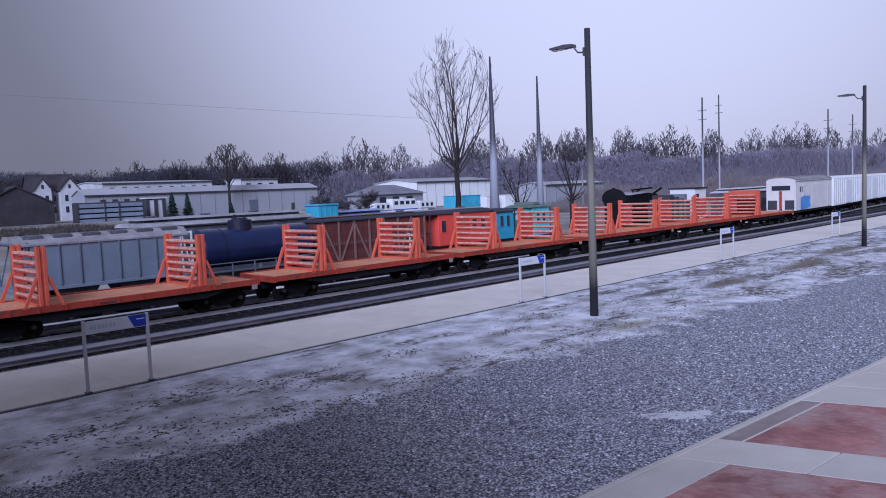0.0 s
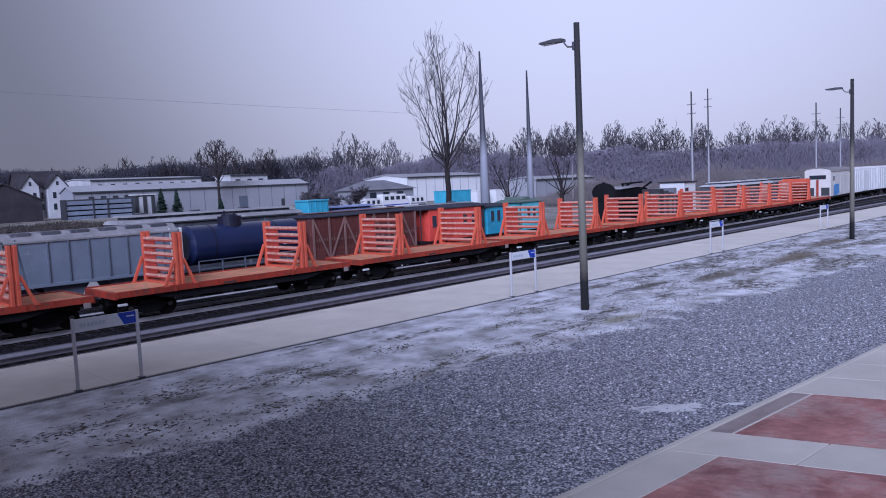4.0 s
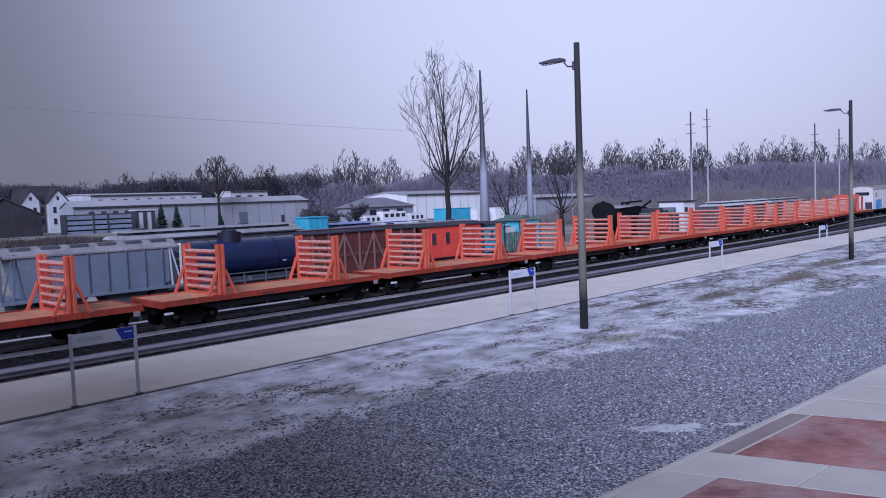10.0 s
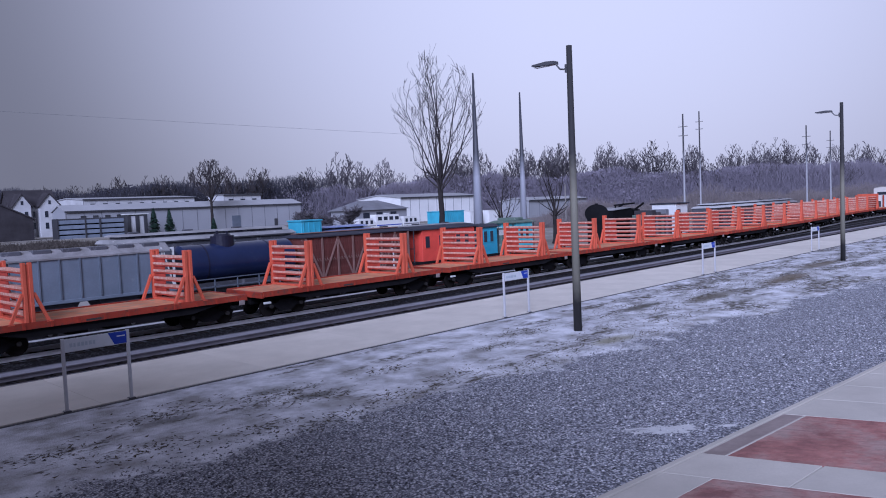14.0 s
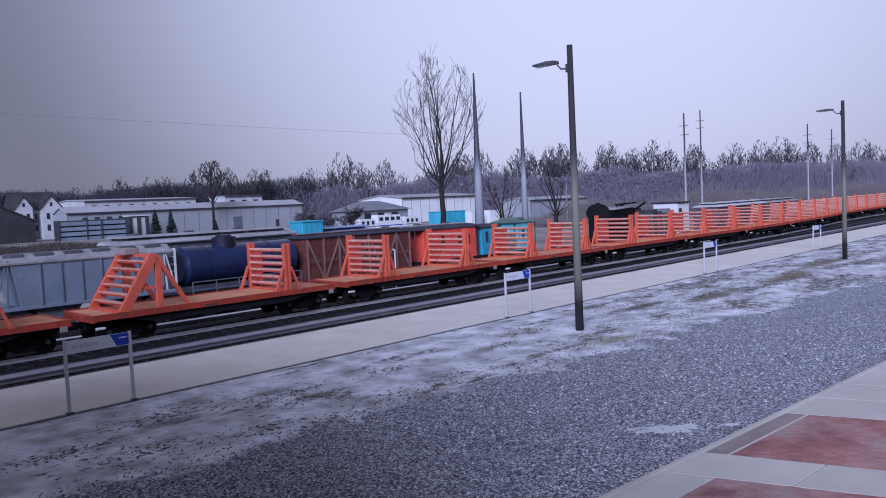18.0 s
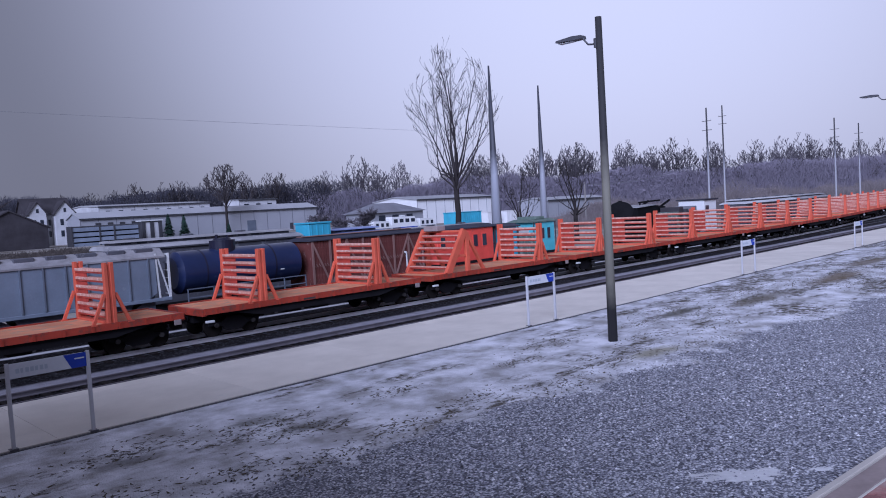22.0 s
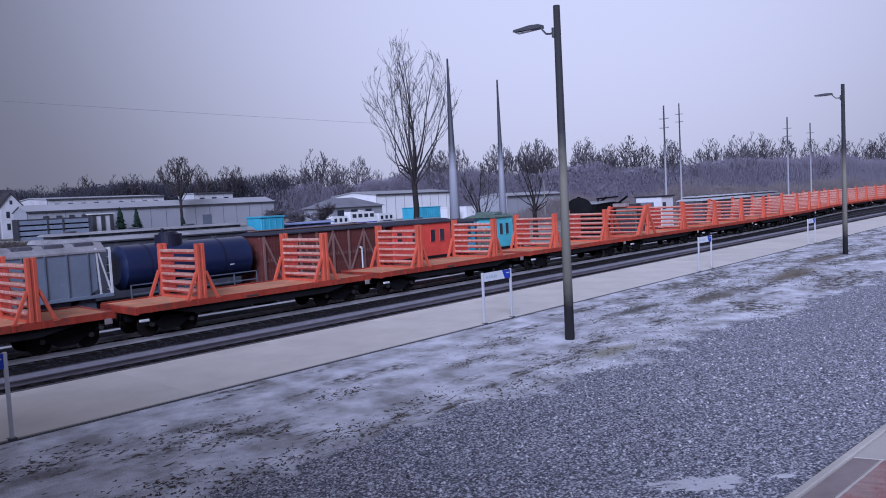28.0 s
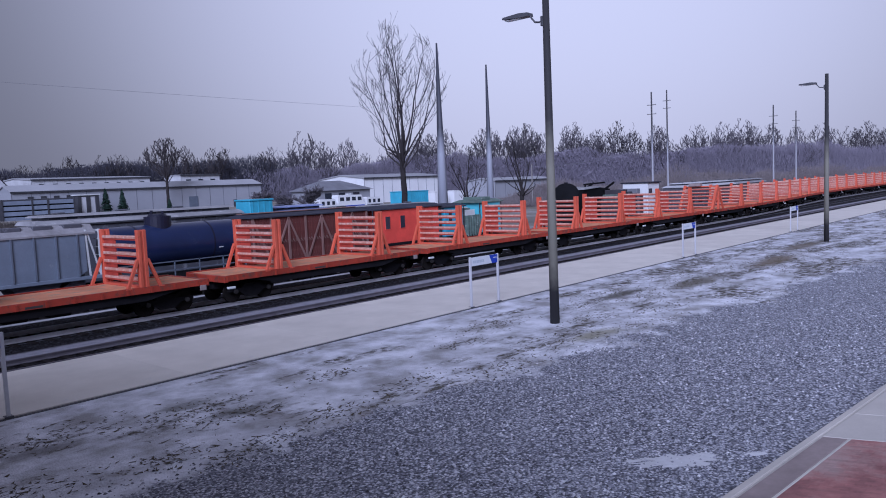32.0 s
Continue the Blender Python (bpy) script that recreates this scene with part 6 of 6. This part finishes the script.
WOODS = [(20, 262, 19), (90, 268, 20), (170, 262, 24), (235, 236, 27), (268, 190, 26), (285, 150, 25), (320, 124, 25), (400, 112, 27), (560, 104, 28)]


def wood_at(u):
    k = u * (len(WOODS) - 1)
    i = min(int(k), len(WOODS) - 2)
    return [a + (b - a) * (k - i) for a, b in zip(WOODS[i], WOODS[i + 1])]


def wood_line(u):
    x, y, _ = wood_at(u)
    return x, y


def wood_height(u):
    return wood_at(u)[2]


def twig_clump(rng, x, y, z, r, out):
    """A ragged tuft of close twigs, leaning towards the light."""
    verts, faces = out
    n = len(verts)
    turn = rng.uniform(0, 6.28)
    side = math.radians(rng.uniform(-75, -15))
    cx, cy = math.cos(side), math.sin(side)
    for k in range(6):
        a = turn + k * math.pi / 3
        q = r * rng.uniform(0.35, 1.2)
        u, w = q * math.cos(a), q * math.sin(a)
        verts.append((x + u * cx - 0.5 * w * cy, y + u * cy + 0.5 * w * cx, z + w))
    faces.append(tuple(range(n, n + 6)))


def build_woods():
    """Dense far wood: fine twigs crowded along the wood's edge, a stand darkened for dimmer light and a paler, thinner
    one toned for haze.
    """
    rng = random.Random(9)
    stands = {"dark": ([], []), "pale": ([], [])}
    for i in range(190000):
        u = rng.random()
        x, y, h = wood_at(u)
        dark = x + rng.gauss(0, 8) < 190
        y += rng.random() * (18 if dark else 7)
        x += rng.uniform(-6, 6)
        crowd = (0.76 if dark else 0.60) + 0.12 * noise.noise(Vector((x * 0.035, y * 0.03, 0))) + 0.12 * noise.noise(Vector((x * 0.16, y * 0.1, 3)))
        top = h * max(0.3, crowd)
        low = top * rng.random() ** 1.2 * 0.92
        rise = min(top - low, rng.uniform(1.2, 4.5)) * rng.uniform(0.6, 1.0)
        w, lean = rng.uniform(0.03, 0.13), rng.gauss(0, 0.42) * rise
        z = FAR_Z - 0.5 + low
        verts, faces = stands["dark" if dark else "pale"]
        n = len(verts)
        side = rng.uniform(-1.5, 0.3)
        cx, cy = math.cos(side), math.sin(side)
        verts += [(x - w * cx, y - w * cy, z), (x + w * cx, y + w * cy, z), (x + lean * cx, y + lean * cy, z + rise)]
        faces += [(n, n + 1, n + 2)]
    clump = lambda x, y, z, r, out: twig_clump(rng, x, y, z, r, out)
    for i in range(48000):
        u = rng.random()
        x, y, h = wood_at(u)
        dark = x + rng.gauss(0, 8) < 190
        crowd = (0.70 if dark else 0.52) + 0.12 * noise.noise(Vector((x * 0.035, y * 0.03, 0))) + 0.12 * noise.noise(Vector((x * 0.16, y * 0.1, 3)))
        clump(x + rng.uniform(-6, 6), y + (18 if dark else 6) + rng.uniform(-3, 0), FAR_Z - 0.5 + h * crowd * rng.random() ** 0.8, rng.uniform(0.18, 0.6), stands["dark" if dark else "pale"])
    tagged(new("woodland", soup("woodland", *stands["pale"], M["woods"])), "leafless woodland along the horizon, haze in its pale mauve tone", "woods", kind="stuff")
    tagged(new("dark_woodland", soup("dark_woodland", *stands["dark"], M["dark_woods"])), "dense leafless woodland behind the warehouses, dim light in its tone", "woods", kind="stuff")
    # brush beyond the yard, nearer: fine twigs in uneven thickets
    verts, faces = [], []
    for i in range(110000):
        u = rng.random()
        x = 120 + u * 290
        y = 88 - 18 * u + rng.uniform(0, 11)
        h = 3.2 + 6.0 * max(0, noise.noise(Vector((x * 0.06, y * 0.08, 7))) * 0.9 + 0.25) + 1.6 * noise.noise(Vector((x * 0.3, y * 0.3, 2)))
        h *= min(1, 0.35 + (x - 120) / 80)
        low = max(0.3, h) * rng.random() ** 1.4 * 0.9
        rise = rng.uniform(0.5, 2.0) * rng.uniform(0.5, 1.0)
        w, lean = rng.uniform(0.015, 0.05), rng.gauss(0, 0.5) * rise
        z = ground_z(y) - 0.1 + low
        n = len(verts)
        side = rng.uniform(-1.5, 0.3)
        cx, cy = math.cos(side), math.sin(side)
        verts += [(x - w * cx, y - w * cy, z), (x + w * cx, y + w * cy, z), (x + lean * cx, y + lean * cy, z + rise)]
        faces += [(n, n + 1, n + 2)]
    for i in range(26000):
        u = rng.random()
        x, y = 120 + u * 290, 98 - 18 * u
        h = 2.6 + 5.0 * max(0, noise.noise(Vector((x * 0.06, y * 0.08, 7))) * 0.9 + 0.25)
        h *= min(1, 0.35 + (x - 120) / 80)
        clump(x, y + rng.uniform(-2, 1), ground_z(y) - 0.1 + h * rng.random(), rng.uniform(0.1, 0.32), (verts, faces))
    # brown scrub and weeds in front of the barn
    weeds = ([], [])
    for i in range(9000):
        x, y = rng.uniform(24, 56), rng.uniform(126, 142)
        h = (0.9 + 0.8 * noise.noise(Vector((x * 0.25, y * 0.2, 4)))) * max(0.2, min(1, (53 - x) / 6))
        low, rise = h * rng.random() * 0.85, rng.uniform(0.3, 1.0)
        if i % 4 == 0:
            clump(x, y, ground_z(y) + low, rng.uniform(0.15, 0.45), weeds)
            continue
        w, lean, side = rng.uniform(0.02, 0.07), rng.gauss(0, 0.5), rng.uniform(-1.2, 0.6)
        cx, cy = math.cos(side), math.sin(side)
        n = len(weeds[0])
        weeds[0].extend([(x - w * cx, y - w * cy, ground_z(y) + low), (x + w * cx, y + w * cy, ground_z(y) + low), (x + lean * cx, y + lean * cy, ground_z(y) + low + rise)])
        weeds[1].append((n, n + 1, n + 2))
    tagged(new("weeds", soup("weeds", *weeds, M["weeds"])), "brown winter weeds and scrub in front of the barn", "scrub", kind="stuff")
    tagged(new("brush", soup("brush", verts, faces, M["scrub"])), "bare grey-brown scrub behind the railway yard", "scrub", kind="stuff")


# ---- small stuff on the ground ----
def build_gravel():
    rng = np.random.default_rng(4)
    n = 36000
    x = 2.0 + 40 * rng.random(n) ** 1.6
    y = 3.0 + 11.6 * rng.random(n)
    keep = (y + 0.088 * x < 14.9 + rng.normal(0, 0.45, n)) & (y > 6.75 - 0.075 * (x - 13.06) + 0.05)
    x, y = x[keep], y[keep]
    s = rng.uniform(0.016, 0.048, len(x))
    a = rng.uniform(0, 6.28, len(x))
    base = np.array([(1, 0, 0), (0, 1, 0), (-1, 0.1, 0), (0.1, -1, 0), (0.1, 0.1, 0.75)])
    verts, faces = [], []
    for xi, yi, si, ai in zip(x.tolist(), y.tolist(), s.tolist(), a.tolist()):
        k = len(verts)
        c, w = math.cos(ai) * si, math.sin(ai) * si
        for bx, by, bz in base:
            verts.append((xi + bx * c - by * w, yi + bx * w + by * c * 0.8, -0.045 + bz * si))
        faces += [(k, k + 1, k + 4), (k + 1, k + 2, k + 4), (k + 2, k + 3, k + 4), (k + 3, k, k + 4)]
    m, nt, b = nodes_of("loose_stone")
    geo = nt.nodes.new("ShaderNodeNewGeometry")
    c = ramp_node(nt, geo.outputs["Random Per Island"], (0.0, (0.03, 0.03, 0.04)), (0.5, (0.22, 0.22, 0.26)), (0.8, (0.42, 0.42, 0.47)), (1.0, (0.70, 0.70, 0.74)))
    nt.links.new(c, b.inputs["Base Color"])
    b.inputs["Roughness"].default_value = 0.9
    tagged(new("gravel", soup("gravel", verts, faces, m)), "loose grey crushed stone scattered on the lot", "gravel", kind="stuff")


def build_grass():
    rng = random.Random(6)
    verts, faces = [], []
    spots = [(10.7, 17.1, 0.8), (11.2, 16.0, 0.7), (8.9, 14.8, 0.6), (8.2, 17.8, 0.9), (29.1, 17.4, 1.2), (33, 15.8, 1.5), (39.9, 16.0, 2.0), (40.3, 13.6, 1.8), (21.7, 17.2, 0.9), (29, 15.7, 1.1), (5.1, 16.7, 0.6), (14.6, 16.8, 0.5), (15.2, 14.6, 0.6), (24.0, 15.2, 0.8), (26.3, 16.6, 0.8), (19.0, 16.4, 0.5), (46, 15, 2.2), (36, 17.3, 1.4), (12.6, 14.2, 0.8), (17.5, 13.6, 0.9), (20.5, 14.3, 1.0), (23.5, 13.2, 1.1), (27.0, 14.2, 1.2), (10.2, 13.9, 0.8), (6.5, 15.4, 0.8)]
    for cx, cy, r in spots:
        for _ in range(int(260 * r)):
            x, y = cx + rng.gauss(0, r), cy + rng.gauss(0, r * 0.45)
            if y > PLATFORM_BACK - 0.15:
                continue
            h = rng.uniform(0.008, 0.03)
            a = rng.uniform(0, 6.28)
            w = rng.uniform(0.015, 0.06)
            n = len(verts)
            verts += [(x - w * math.cos(a), y - w * math.sin(a), -0.045), (x + w * math.cos(a), y + w * math.sin(a), -0.045), (x + rng.gauss(0, 0.12), y + rng.gauss(0, 0.08), -0.04 + h)]
            faces += [(n, n + 1, n + 2)]
    tagged(new("grass_tufts", soup("grass_tufts", verts, faces, M["dry_grass"])), "dead brown grass tufts poking through the frost", "grass", kind="stuff")
    for cx, cy, rx, ry in ((14.05, 7.55, 0.66, 0.26), (15.04, 6.66, 0.20, 0.08), (13.62, 8.12, 0.16, 0.06), (14.55, 7.32, 0.14, 0.07), (13.78, 7.52, 0.12, 0.06)):
        bm = B()
        n = 90
        ring = []
        for i in range(n):
            a = 2 * math.pi * i / n
            k = 1 + 0.6 * noise.noise(Vector((math.cos(a) * 2, math.sin(a) * 2, cx))) + 0.45 * noise.noise(Vector((math.cos(a) * 7, math.sin(a) * 7, cx)))
            u, v = rx * k * math.cos(a), ry * k * math.sin(a)
            ring.append(bm.verts.new((cx + 0.70 * u + 0.71 * v, cy - 0.71 * u + 0.70 * v, -0.038)))
        c = bm.verts.new((cx, cy, -0.031))
        for i in range(n):
            bm.faces.new((ring[i], ring[(i + 1) % n], c))
        tagged(new("snow_patch", mesh_of("snow_patch", bm, M["snow"])), "thin leftover patch of snow on the gravel", "snow", "snow patches")


# ---- build ----
build_ground()
build_platform()
build_track("near_track", NEAR_TRACK, RAIL_Z, -60, 300, "empty near railway track on dark ballast", True)
build_track("train_track", TRAIN_TRACK, RAIL_Z, -160, 340, "second railway track, under the train", False, "rail", swing)
build_track("yard_track", YARD_TRACK, YARD_RAIL_Z, -20, 112, "museum yard track", False)
build_track("rear_yard_track", BACK_TRACK, YARD_RAIL_Z, -20, 112, "rear museum yard track", False)
build_pavement()
build_shade_block()
build_signs()
build_lamps()
build_train()
build_hopper()
build_tank_car()
build_wood_boxcar()
build_caboose("red_caboose", 35.45, 41.95, M["caboose_red"], "bright red caboose with square windows", 4.05)
build_caboose("cyan_caboose", 41.97, 44.55, M["caboose_cyan"], "short bright cyan-blue caboose with dark end platforms", 3.9)
build_caboose("teal_caboose", 46.3, 49.0, M["teal"], "small turquoise caboose with narrow windows", 4.05)
build_yard_rest()
build_far_buildings()
build_poles()
build_trees()
build_woods()
build_gravel()
build_grass()


# ---- what moves ----
RUN = [(0, 0.0), (3, 13.75), (6, 27.5), (9, 41.1), (13, 58.85), (17, 76.4), (19, 85.1), (20, 89.6), (21, 94.1), (22, 98.4), (23, 102.55), (24, 106.7), (25, 110.9), (26, 115.0), (29, 127.45), (32, 140.15)]


def motions():
    times = [32.0 * i / 246 for i in range(247)]
    gone = [float(np.interp(t, [r[0] for r in RUN], [r[1] for r in RUN])) for t in times]
    turn = [Matrix.Rotation(d / WHEEL_R, 4, "Y") for d in gone]
    for car, x in TRAIN:
        walk(car, [(t, train_pose(x + float(np.interp(t, [r[0] for r in RUN], [r[1] for r in RUN])))) for t in range(33)])
        for ob in car.children_recursive:
            if ob.name.startswith("wheelset"):
                axle = Matrix.Translation(ob.location)
                walk(ob, [(t, axle @ r) for t, r in zip(times, turn)])


motions()
